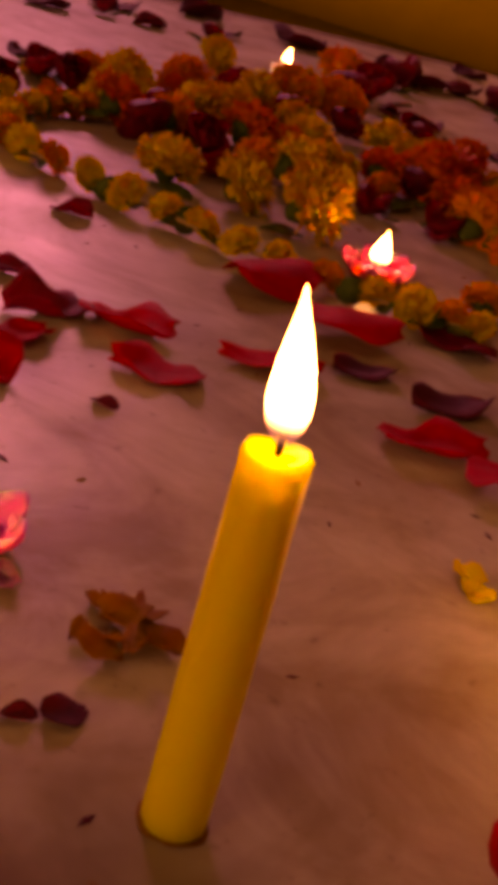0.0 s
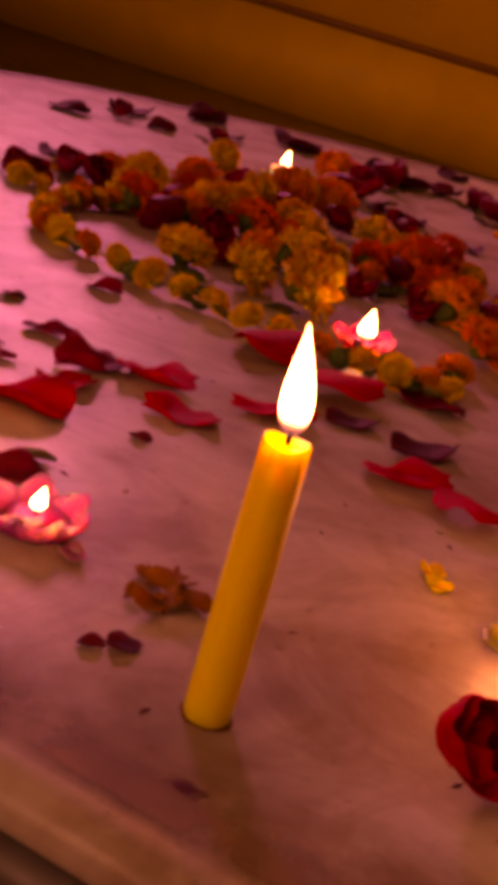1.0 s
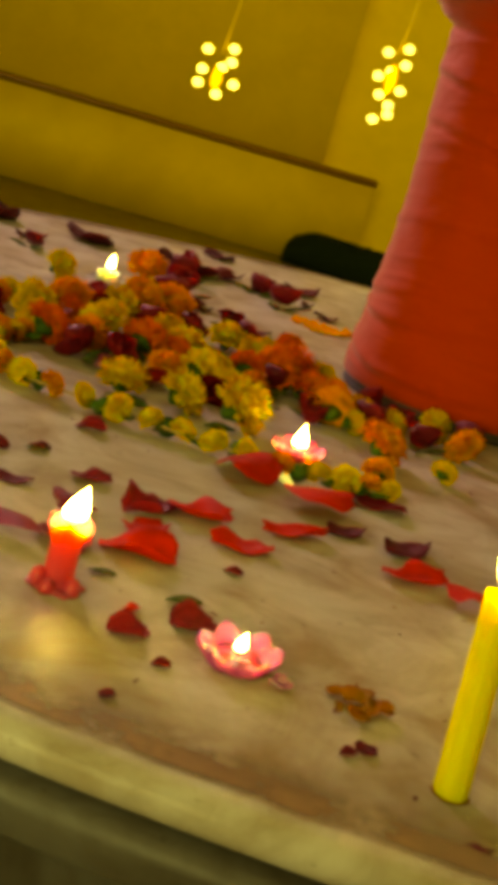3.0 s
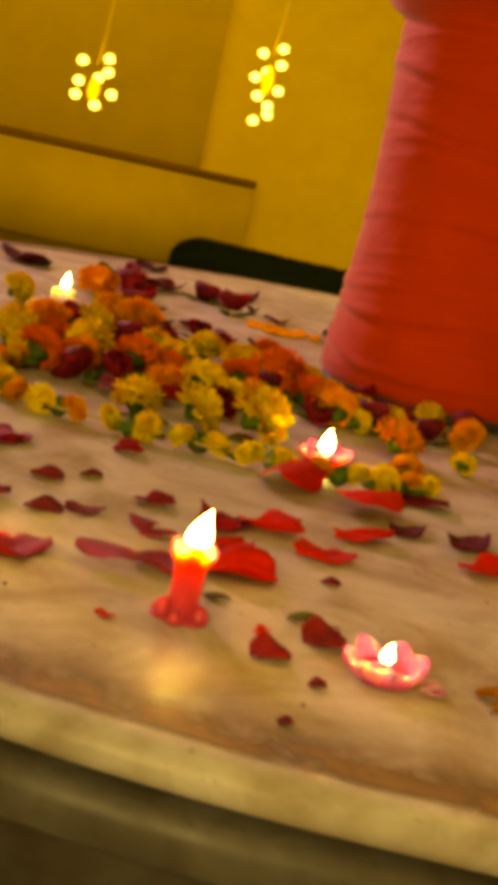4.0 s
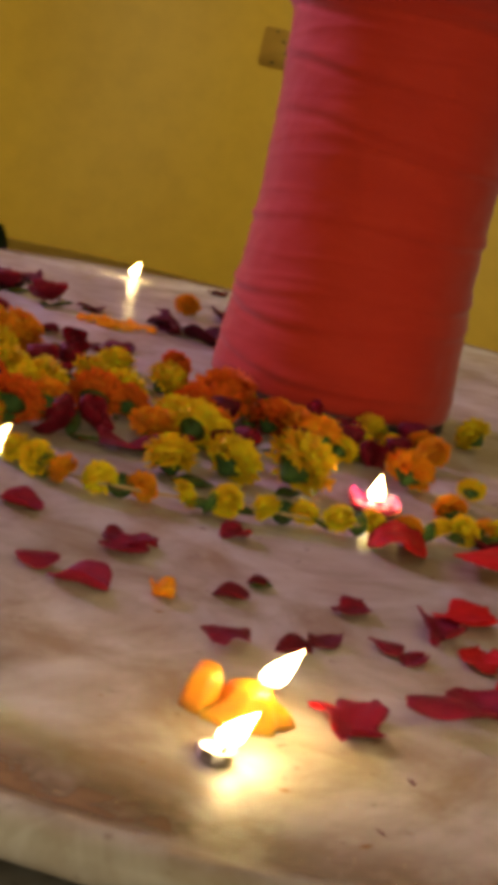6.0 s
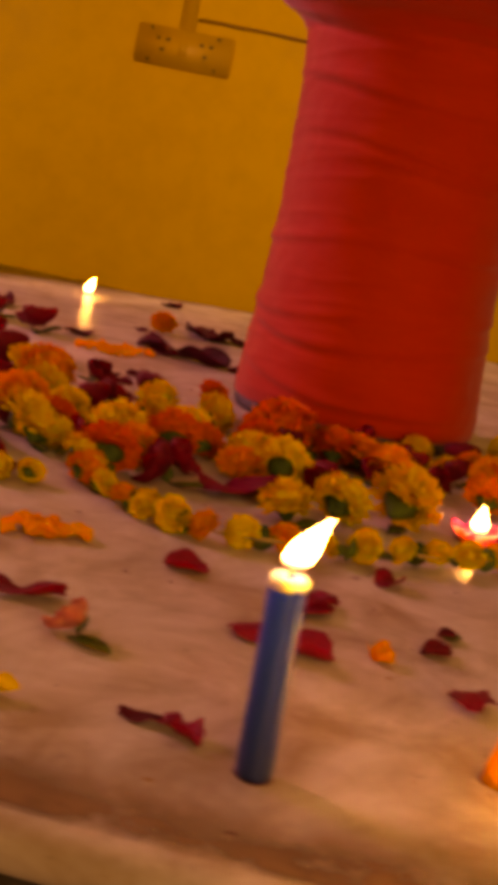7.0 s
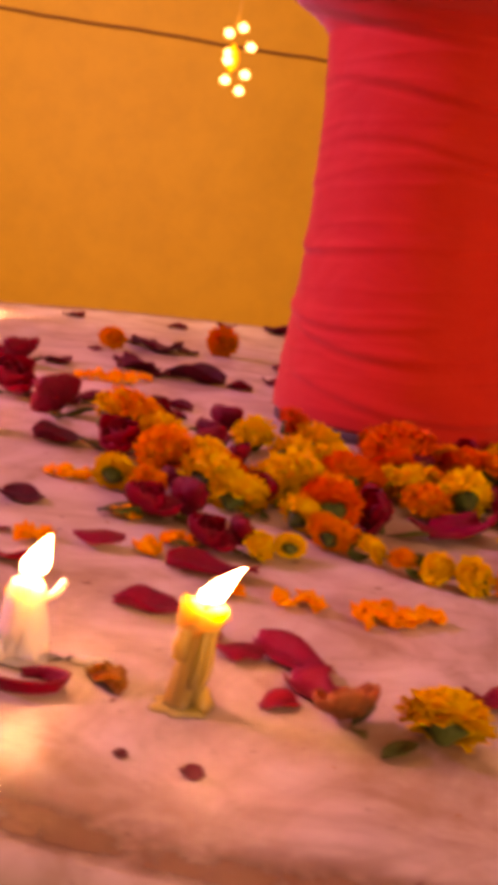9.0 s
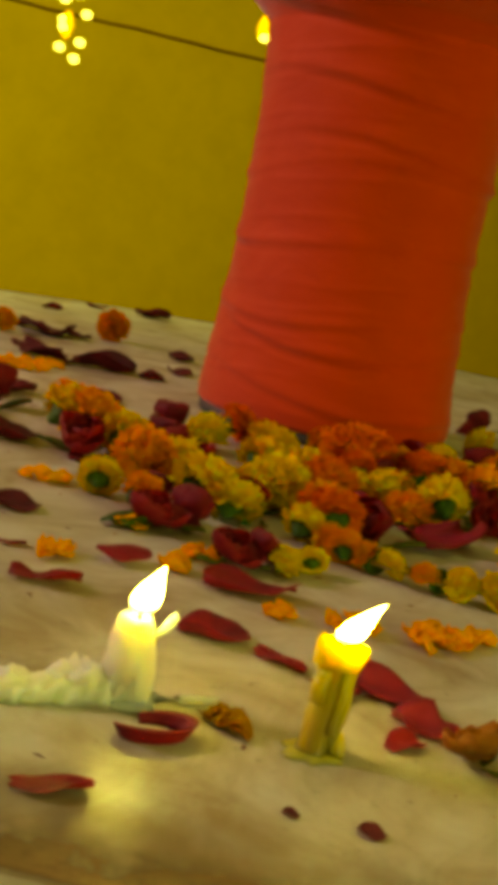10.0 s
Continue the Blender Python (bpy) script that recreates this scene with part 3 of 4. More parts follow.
def wax_flower(x, y, size, material, centre, label, flame_h, z0=0.0, turn=0, lean=8):
    """A low wax flower candle: a cup of rounded petals round a pool."""
    root = empty("flower_candle", x, y, z0, turn)
    n = 6
    for i in range(n):
        a = 360 / n * i
        verts, faces = [], []
        ni, nj = 9, 9
        for side in (0, 1):
            for j in range(nj):
                for k in range(ni):
                    u, v = k / (ni - 1) * 2 - 1, j / (nj - 1)
                    wide = size * 0.27 * math.sin(math.pi * (0.20 + 0.62 * v)) ** 0.55
                    out = size * (0.20 + 0.28 * v)
                    up = size * (0.03 + 0.24 * v ** 1.6 + 0.03 * math.sin(3 * u + i)) - 0.05 * size * u * u
                    off = -0.0042 * side
                    verts.append((out - 0.20 * size * u * u * (0.3 + 0.7 * v) + off * (1 - v), wide * u, max(0.0, up + off + (0.0042 if v < 0.1 else 0))))
        s = ni * nj
        for j in range(nj - 1):
            for k in range(ni - 1):
                q = j * ni + k
                faces.append((q, q + 1, q + ni + 1, q + ni))
                faces.append((s + q, s + q + ni, s + q + ni + 1, s + q + 1))
        edge = [k for k in range(ni)] + [j * ni + ni - 1 for j in range(1, nj)] + [(nj - 1) * ni + k for k in range(ni - 2, -1, -1)] + [j * ni for j in range(nj - 2, 0, -1)]
        for p, q in zip(edge, edge[1:] + edge[:1]):
            faces.append((p, s + p, s + q, q))
        mesh_object("wax_petal", *moved((verts, faces), pose(0, 0, 0, 0, 0, a + 9 * math.sin(5 * i))), material, root)
    v, f = lathe([(0.27 * size, 0), (0.30 * size, 0.08 * size), (0.25 * size, 0.13 * size), (0.05 * size, 0.12 * size)], 32, lumpy(1, size * 50, 0.06))
    mesh_object("wax_pool", v, f, centre, root)
    wick_and_flame(root, 0, 0, 0.12 * size, flame_h, 0.52 * flame_h, lean, -turn, 0.006)
    tagged(root, label, "candle", group="burning candles")
    return root


wax_flower(0.110, -0.033, 0.050, WAX_PINK, WAX_MAGENTA, "pink flower-shaped wax candle burning low on the marble", 0.012)
wax_flower(0.147, 0.419, 0.052, WAX_MAGENTA, WAX_MAGENTA, "magenta flower-shaped candle burning beside the marigold garland", 0.024, lean=2)


def orange_melt():
    root = empty("candle", -0.148, 0.072, 0)
    v, f = lathe([(0.020, 0), (0.021, 0.004), (0.015, 0.009), (0.011, 0.014), (0.008, 0.016), (0.001, 0.015)], 40, lumpy(1, 2.2, 0.35, 0.2))
    mesh_object("wax_body", v, f, WAX_ORANGE, root, "glowing melted orange wax")
    v, f = lathe([(0.010, 0), (0.009, 0.008), (0.0075, 0.016), (0.006, 0.021), (0.002, 0.023)], 24, lumpy(1, 7, 0.2))
    mesh_object("wax_drip", *moved((v, f), pose(-0.019, 0.012, 0)), WAX_ORANGE, root)
    wick_and_flame(root, 0.006, -0.003, 0.015, 0.022, 0.0125, 30, -30, 0.008)
    tagged(root, "melted orange candle lump burning near the platform edge", "candle", group="burning candles")
    root = empty("tea_light", -0.182, 0.036, 0)
    v, f = lathe([(0.0082, 0), (0.0086, 0.001), (0.0088, 0.006), (0.0080, 0.0062), (0.0075, 0.002), (0.001, 0.002)], 28, lumpy(1, 3, 0.12, 0.1))
    mesh_object("foil_cup", v, f, FOIL, root, "crumpled shiny foil cup")
    wick_and_flame(root, 0.004, 0.001, 0.0035, 0.019, 0.0115, 32, -30, 0.007)
    tagged(root, "small spent tea light in a foil cup, still burning", "candle", group="burning candles")


orange_melt()


def olive_candle():
    root = empty("candle", -0.452, 0.413, 0)
    r, h = 0.0066, 0.050
    tilt = tilt_to(0.008, -0.001, h)
    prof = [(1.2 * r, 0.0), (1.05 * r, 0.003)] + [(r * (1 + 0.05 * math.sin(9 * k)), h * k / 9) for k in range(1, 8)] + [(1.55 * r, h - 0.010), (1.75 * r, h - 0.004), (1.6 * r, h), (1.2 * r, h - 0.002), (0.1 * r, h - 0.004)]
    v, f = lathe(prof, 40, lumpy(r, 3.3, 0.16, 0.1))
    v = [(px, py, pz + (0.005 * max(0, math.cos(math.atan2(py, px) - 2.6)) ** 3 if pz > h - 0.005 else 0)) for px, py, pz in v]
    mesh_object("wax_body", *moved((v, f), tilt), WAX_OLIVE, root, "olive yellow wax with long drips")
    for a, top_, low_, rr in ((250, 0.046, 0.012, 0.0022), (300, 0.044, 0.002, 0.0030), (170, 0.040, 0.024, 0.0036), (20, 0.044, 0.02, 0.0024)):
        c0, s0 = math.cos(radians(a)), math.sin(radians(a))
        pts = [((1.15 * r + 0.0008 * math.sin(5 * k)) * c0, (1.15 * r + 0.0008 * math.sin(5 * k)) * s0, low_ + (top_ - low_) * k / 8) for k in range(9)]
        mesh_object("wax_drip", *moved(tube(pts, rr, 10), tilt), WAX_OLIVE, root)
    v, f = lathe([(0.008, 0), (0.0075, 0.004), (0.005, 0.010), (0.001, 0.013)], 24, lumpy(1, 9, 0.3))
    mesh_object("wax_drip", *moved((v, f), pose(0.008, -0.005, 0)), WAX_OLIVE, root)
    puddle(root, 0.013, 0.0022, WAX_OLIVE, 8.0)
    wick_and_flame(root, 0.009, -0.001, h - 0.004, 0.020, 0.0115, 38, -45, 0.010)
    tagged(root, "dripping olive yellow candle burnt halfway down", "candle", group="burning candles")


olive_candle()


def white_melt():
    root = empty("candle", -0.478, 0.497, 0)
    prof = [(0.0125, 0.0), (0.0128, 0.006), (0.0118, 0.014), (0.0112, 0.022), (0.0098, 0.030), (0.0085, 0.036), (0.0070, 0.040), (0.004, 0.0385), (0.001, 0.038)]
    mesh_object("wax_body", *lathe(prof, 44, lumpy(1, 1.2, 0.22, 0.14)), WAX_WHITE, root, "half-melted white wax")
    verts, faces = [], []
    rows, n = 30, 22
    for j in range(rows + 1):
        u = j / rows
        x, y = 0.006 - 0.062 * u, -0.004 + 0.044 * u
        high = 0.018 * (1 - u) ** 0.9 + 0.006 * math.exp(-((u - 0.80) / 0.07) ** 2) + 0.004 * noise.noise((9 * u, 3, 0)) * (1 - u) + 0.003
        wide = 0.0125 * (1 - 0.45 * u) * min(1, 6 * (1 - u) + 0.15) * min(1, 5 * u + 0.6)
        for i in range(n):
            a = math.pi * i / (n - 1)
            k = 1 + 0.55 * noise.noise((14 * u, 2.2 * math.cos(a), 5)) + 0.30 * noise.noise((34 * u, 6 * math.cos(a), 1))
            off = wide * k * math.cos(a)
            verts.append((x + 0.58 * off, y + 0.81 * off, max(0.0, high * k * math.sin(a) ** 0.7)))
    for j in range(rows):
        for i in range(n):
            p, q = j * n + i, j * n + (i + 1) % n
            faces.append((p, q, q + n, p + n))
    faces += [tuple(range(n))[::-1], tuple(range(rows * n, rows * n + n))]
    mesh_object("wax_flow", verts, faces, WAX_WHITE, root, "wax run out into a lumpy ridge")
    mesh_object("wax_drip", *tube([(0.005, -0.005, 0.030), (0.011, -0.009, 0.034), (0.0135, -0.011, 0.0395), (0.0150, -0.012, 0.0405)], 0.0022, 10), WAX_WHITE, root)
    puddle(root, 0.017, 0.0035, WAX_WHITE, 6.0)
    mesh_object("wax_run", *tube([(0.010, -0.010, 0.0015), (0.020, -0.020, 0.0015), (0.034, -0.030, 0.001)], 0.0028, 10), WAX_WHITE, root)
    wick_and_flame(root, 0.001, -0.001, 0.0385, 0.023, 0.0125, 18, -45, 0.007)
    tagged(root, "half-melted white candle with wax lumps round its foot", "candle", group="burning candles")


white_melt()


def small_stub(x, y, r, h, material, flame_h, lean, turn, label):
    root = empty("candle", x, y, 0)
    v, f = lathe([(1.15 * r, 0), (1.02 * r, 0.003), (r, 0.5 * h), (1.05 * r, h), (0.8 * r, h - 0.001), (0.05 * r, h - 0.002)], 28, lumpy(1, 10 * x, 0.12, 0.06))
    mesh_object("wax_body", v, f, material, root)
    puddle(root, 1.9 * r, 0.0018, material, 3 * x)
    wick_and_flame(root, 0, 0, h - 0.001, flame_h, 0.45 * flame_h, lean, turn, 0.006)
    tagged(root, label, "candle", group="burning candles")


small_stub(-0.123, 1.058, 0.016, 0.017, WAX_WHITE, 0.022, 6, 0, "short white candle stub burning among the far marigolds")
small_stub(0.455, 1.765, 0.006, 0.003, WAX_WHITE, 0.030, 18, -40, "burnt-down white candle on bare marble beyond the flowers")
small_stub(0.311, 0.036, 0.0065, 0.020, WAX_YELLOW, 0.024, 6, 0, "short yellow candle stub glowing on the marble")


# ---- flowers ----
def ruffled(radius, rows, seed):
    """A marigold head: rings of ruffled petals over a dome, joined at their roots."""
    g = random.Random(seed)
    verts, faces = [], []
    before = None
    for j in range(rows):
        up = j / (rows - 1)
        count = max(6, round(23 * math.cos(-0.4 + up * 1.65)))
        elev0 = radians(-26 + 110 * up)
        off = 0.5 * (j % 2)
        root = []
        for i in range(count):
            a = 2 * math.pi * (i + off) / count
            e = radians(-22 + 102 * up)
            root.append(len(verts))
            verts.append(Vector((math.cos(a) * math.cos(e), math.sin(a) * math.cos(e), 0.8 * math.sin(e))) * 0.70 * radius)
        if not before:
            faces.append(tuple(root)[::-1])
        else:
            m = len(before)
            for i in range(count):
                faces.append((root[(i + 1) % count], root[i], before[round(i * m / count) % m]))
            for i in range(m):
                faces.append((before[i], before[(i + 1) % m], root[round((i + 1) * count / m) % count]))
        before = root
        for i in range(count):
            a = 2 * math.pi * (i + 0.5 + off) / count + g.uniform(-0.1, 0.1)
            elev = elev0 + radians(g.uniform(-17, 17))
            d = Vector((math.cos(a) * math.cos(elev), math.sin(a) * math.cos(elev), 0.85 * math.sin(elev)))
            side = Vector((-math.sin(a), math.cos(a), 0))
            nrm = d.cross(side).normalized()
            half = radius * (math.pi / count) * (0.75 * math.cos(elev0) + 0.2) + 0.06 * radius
            k = len(verts)
            for s, reach, wide in ((0, 0.86, 1.05), (1, 1.0, 1.0)):
                for q, lift in ((-1, 0.5), (-0.4, -0.25), (0.3, 0.35), (1, -0.35)):
                    p = d * (reach * radius * (1 + (g.uniform(-0.30, 0.20) if s else g.uniform(-0.06, 0.06)))) + side * (q * half * wide) + nrm * (lift * half * (0.35 + 0.5 * s) * g.uniform(0.5, 1.4))
                    verts.append(p)
            b0, b1 = root[i], root[(i + 1) % count]
            faces += [(b0, k + 1, k), (b0, b1, k + 2, k + 1), (b1, k + 3, k + 2)]
            for q in range(3):
                faces.append((k + q, k + q + 1, k + q + 5, k + q + 4))
    faces.append(tuple(before))
    return verts, faces


def calyx_shape(radius, seed):
    v, f = lathe([(0.10 * radius, -0.85 * radius), (0.18 * radius, -0.80 * radius), (0.42 * radius, -0.5 * radius), (0.60 * radius, -0.30 * radius), (0.50 * radius, -0.22 * radius), (0.1 * radius, -0.2 * radius)], 14, lambda a, z: 1 + 0.12 * math.sin(7 * a))
    return v, f


def mesh_of(name, shape, material, smooth=True):
    me = bpy.data.meshes.new(name)
    me.from_pydata([tuple(v) for v in shape[0]], [], shape[1])
    me.materials.append(material)
    if smooth:
        me.shade_smooth()
    return me


HEADS = {}
for tone, material in (("yellow", YELLOW), ("orange", ORANGE), ("rust-red", RUST)):
    HEADS[tone] = [mesh_of("bloom", ruffled(1.0, 10, 31 * k + len(tone)), material) for k in range(5)]
CALYX = mesh_of("calyx", calyx_shape(1.0, 1), LEAF)
LEAF_LABEL = "dark green"


def child(name, me, parent, m):
    ob = new(name, me)
    ob.parent = parent
    ob.matrix_local = m
    return ob


def marigold(x, y, size, tone, rnd, group):
    HEAP.append((x, y, size))
    r = 0.5 * size
    outward = math.degrees(math.atan2(y - CY, x - CX)) - 90
    leans = rnd.random() < 0.6      # lying over, with the green cup towards the platform's edge
    root = empty("marigold", x, y, 0, outward + rnd.uniform(-45, 45) if leans else rnd.uniform(0, 360))
    tip = (rnd.uniform(36, 62) if leans else rnd.choice((10, 25, 40))) + rnd.uniform(-6, 6)
    s = math.sin(radians(tip))
    lift = r * (0.70 + 0.18 * s)
    m = Matrix.Translation((0, 0, lift)) @ pose(0, 0, 0, tip, rnd.uniform(-12, 12), 0) @ Matrix.Diagonal((r * rnd.uniform(0.9, 1.14), r * rnd.uniform(0.86, 1.06), r * rnd.uniform(0.78, 0.98), 1))
    child("bloom", rnd.choice(HEADS[tone]), root, m)
    child("calyx", CALYX, root, m @ Matrix.Diagonal((0.92, 0.92, 0.95, 1)))
    tagged(root, f"{tone} marigold head, slightly wilted, lying on the marble", "marigold", group=group)


HEAP = []      # x, y and size of the flowers that lie in the heap
rnd = random.Random(7)
for x, y, size in [
    (0.089, 0.453, 63), (0.034, 0.468, 46), (-0.024, 0.465, 46), (-0.152, 0.676, 52), (-0.071, 0.812, 48), (0.059, 0.813, 48), (0.017, 0.684, 47),
    (0.045, 0.617, 47), (0.294, 0.616, 28), (0.29, 0.473, 28), (-0.14, 0.593, 34), (-0.153, 0.65, 43), (-0.085, 0.675, 38), (-0.005, 0.713, 47),
    (0.093, 0.753, 45), (0.059, 0.652, 30), (0.042, 0.564, 49), (0.252, 0.615, 34), (-0.202, 0.552, 21), (-0.056, 0.89, 54), (-0.075, 0.657, 51),
    (-0.136, 0.652, 35), (0.178, 0.744, 38), (-0.227, 0.558, 24), (-0.377, 0.316, 37), (-0.176, 0.972, 45), (0.11, 0.775, 41), (0.306, 0.674, 36),
    (0.451, 0.685, 40),
]:
    marigold(x, y, 0.001 * size, "yellow", rnd, "yellow marigold heads")
for x, y, size in [
    (-0.052, 0.862, 60), (-0.08, 1.167, 62), (0.229, 0.49, 50), (0.22, 0.411, 28), (-0.127, 0.75, 56), (-0.016, 0.913, 53),
    (-0.081, 0.612, 41), (0.15, 0.728, 46), (0.183, 0.667, 39), (0.186, 0.636, 44), (-0.159, 0.55, 30), (0.18, 0.613, 48), (-0.146, 0.561, 25),
    (0.595, 1.349, 52), (0.409, 1.404, 40),
]:
    marigold(x, y, 0.001 * size, "orange", rnd, "orange marigold heads")
for x, y, size in [
    (-0.024, 0.644, 51), (-0.12, 0.584, 51), (0.13, 0.688, 64), (0.161, 0.639, 49), (0.136, 0.827, 46), (0.012, 0.649, 40), (0.089, 0.67, 40),
]:
    marigold(x, y, 0.001 * size, "rust-red", rnd, "rust-red marigold heads")


# garland of small marigolds on a thread
def fill_heap(count, seed):
    g = random.Random(seed)
    line = [(-0.20, 0.70), (-0.12, 0.62), (0.0, 0.575), (0.12, 0.57), (0.24, 0.55), (0.36, 0.59)]
    made = 0
    for tries in range(4000):
        if made >= count:
            break
        k = g.randrange(len(line) - 1)
        u = g.random()
        x = line[k][0] + u * (line[k + 1][0] - line[k][0]) + g.gauss(0, 0.02)
        y = line[k][1] + u * (line[k + 1][1] - line[k][1]) + abs(g.gauss(0, 0.06))
        size = g.uniform(0.030, 0.046)
        if math.hypot(x - PX, y - PY) < 0.162 + 0.5 * size or any(math.hypot(x - a, y - c) < 0.27 * (size + s) for a, c, s in HEAP):
            continue
        if g.random() < 0.36:
            rose(x, y, size * 1.15, g)
        else:
            marigold(x, y, size, g.choice(("yellow", "yellow", "orange", "orange", "rust-red")), g, "heap of mixed marigold heads")
        made += 1


def spline(points, count):
    pts = [Vector((*p, 0.012)) for p in points]
    pts = [2 * pts[0] - pts[1]] + pts + [2 * pts[-1] - pts[-2]]
    out = []
    for i in range(count):
        u = i / (count - 1) * (len(pts) - 3)
        k = min(int(u), len(pts) - 4)
        t = u - k
        a, b0, c0, d0 = pts[k:k + 4]
        out.append(0.5 * ((2 * b0) + (c0 - a) * t + (2 * a - 5 * b0 + 4 * c0 - d0) * t * t + (3 * b0 - a - 3 * c0 + d0) * t ** 3))
    return out


def garland():
    root = empty("marigold_garland", 0, 0, 0)
    line = [(-0.140, 0.575), (-0.158, 0.525), (-0.150, 0.465), (-0.118, 0.412), (-0.045, 0.384), (0.03, 0.364), (0.10, 0.350), (0.176, 0.346), (0.225, 0.352)]
    mesh_object("thread", *tube([p - Vector((0, 0, 0.003)) for p in spline(line, 60)], 0.0016, 6), THREAD, root)
    spots = spline(line, 21)
    g = random.Random(3)
    leaf = mesh_of("leaf", leaf_shape(0.5), LEAF)
    for i, p in enumerate(spots):
        r = 0.0100 + 0.0032 * g.random()
        tone = "yellow" if g.random() < 0.5 else "orange"
        child("floret", g.choice(HEADS[tone]), root, Matrix.Translation(p) @ pose(0, 0, 0, g.uniform(-50, 50), g.uniform(-50, 50), g.uniform(0, 360)) @ Matrix.Diagonal((r * g.uniform(0.85, 1.2), r, r * g.uniform(0.7, 1.05), 1)))
        if i % 2 == 0 and i + 1 < len(spots):
            q = (p + spots[i + 1]) / 2
            child("calyx", CALYX, root, Matrix.Translation((q.x, q.y, 0.010)) @ pose(0, 0, 0, 80, 0, g.uniform(0, 360)) @ Matrix.Diagonal((0.016, 0.016, 0.012, 1)))
        if g.random() < 0.7:
            child("leaf", leaf, root, Matrix.Translation((p.x + 0.01, p.y - 0.008, 0.006)) @ pose(0, 0, 0, g.uniform(-30, 30), g.uniform(-30, 30), g.uniform(0, 360)) @ Matrix.Scale(0.022, 4))
    tagged(root, "thin garland of small yellow marigolds strung on thread", "garland")


def sheet_shape(outline, cup, curl, seed, thick=0.022, ni=9, nj=11, ruffle=0.05):
    """A thin cupped leaf or petal, one unit long in x; outline(v) is half its width."""
    verts, faces = [], []
    ph = seed * 1.7
    for side in (0, 1):
        for j in range(nj):
            v = j / (nj - 1)
            for k in range(ni):
                u = 2 * k / (ni - 1) - 1
                w = outline(v)
                z = cup * (u * u) * w * 1.6 + curl * (2 * v - 1) ** 2 * 0.5 + ruffle * math.sin(4 * v + 2.5 * u + ph) * abs(u) + 0.4 * ruffle * math.sin(9 * v + ph) * v
                verts.append((v - 0.5 + 0.03 * math.sin(5 * u + ph) * v, u * w, z - thick * side))
    lowest = min(p[2] for p in verts)
    verts = [(a, c, d - lowest) for a, c, d in verts]
    s = ni * nj
    for j in range(nj - 1):
        for k in range(ni - 1):
            q = j * ni + k
            faces.append((q, q + ni, q + ni + 1, q + 1))
            faces.append((s + q, s + q + 1, s + q + ni + 1, s + q + ni))
    edge = [k for k in range(ni)] + [j * ni + ni - 1 for j in range(1, nj)] + [(nj - 1) * ni + k for k in range(ni - 2, -1, -1)] + [j * ni for j in range(nj - 2, 0, -1)]
    for p, q in zip(edge, edge[1:] + edge[:1]):
        faces.append((p, q, s + q, s + p))
    return verts, faces


def leaf_shape(wide):
    return sheet_shape(lambda v: 0.5 * wide * math.sin(math.pi * v ** 0.8) + 0.01, 0.35, 0.12, 1, 0.02, 5, 9)


def round_petal(v):
    return 0.40 * math.sin(math.pi * (0.06 + 0.88 * v ** 0.75)) ** 0.6 * (1 + 0.07 * math.sin(9 * v + 2))


def long_petal(v):
    return 0.27 * math.sin(math.pi * (0.04 + 0.92 * v)) ** 0.75


def torn_petal(v):
    return 0.34 * math.sin(math.pi * (0.05 + 0.88 * v ** 0.8)) ** 0.6 * (1 + 0.25 * math.sin(11 * v + 1))


PETAL_SHAPES = [sheet_shape(round_petal, 0.30, 0.16, 1, ruffle=0.10), sheet_shape(round_petal, 0.42, 0.06, 2, ruffle=0.14), sheet_shape(long_petal, 0.40, 0.12, 3, ruffle=0.10), sheet_shape(torn_petal, 0.32, 0.2, 4, ruffle=0.14), sheet_shape(torn_petal, 0.22, 0.3, 5, ruffle=0.12), sheet_shape(torn_petal, 0.55, 0.1, 8, ruffle=0.16)]
PETALS = {tone: [mesh_of("rose_petal", s, m) for s in PETAL_SHAPES] for tone, m in (("dark crimson", CRIMSON), ("candlelit red", CANDLELIT_RED))}
SCRAPS = [mesh_of("dried_petal", sheet_shape(long_petal if k % 2 else round_petal, 0.25 + 0.1 * k, 0.18, 6 + k, 0.04, 7, 9, 0.12), DRIED) for k in range(4)]


def rose_petal(x, y, size, turn, tone, rnd):
    ob = new("rose_petal", rnd.choice(PETALS[tone]))
    flip = rnd.random() < 0.22
    ob.matrix_world = Matrix.Translation((x, y, 0.0006 + (0.30 * size if flip else 0))) @ pose(0, 0, 0, 180 if flip else rnd.uniform(-7, 7), 0, turn + rnd.choice((0, 180))) @ Matrix.Diagonal((1.04 * size, rnd.uniform(0.95, 1.2) * size, (0.55 if flip else rnd.uniform(0.6, 0.85)) * size, 1))
    tagged(ob, f"loose {tone} rose petal curled on the marble", "petal", group="scattered rose petals")


def dried_petal(x, y, size, turn, rnd):
    ob = new("dried_petal", rnd.choice(SCRAPS))
    ob.matrix_world = Matrix.Translation((x, y, 0.0005)) @ pose(0, 0, 0, 0, 0, turn + rnd.choice((0, 180))) @ Matrix.Diagonal((size, 1.2 * size, 0.75 * size, 1))
    tagged(ob, "small dried blackish petal scrap lying on the marble", "petal", group="dried petal scraps")


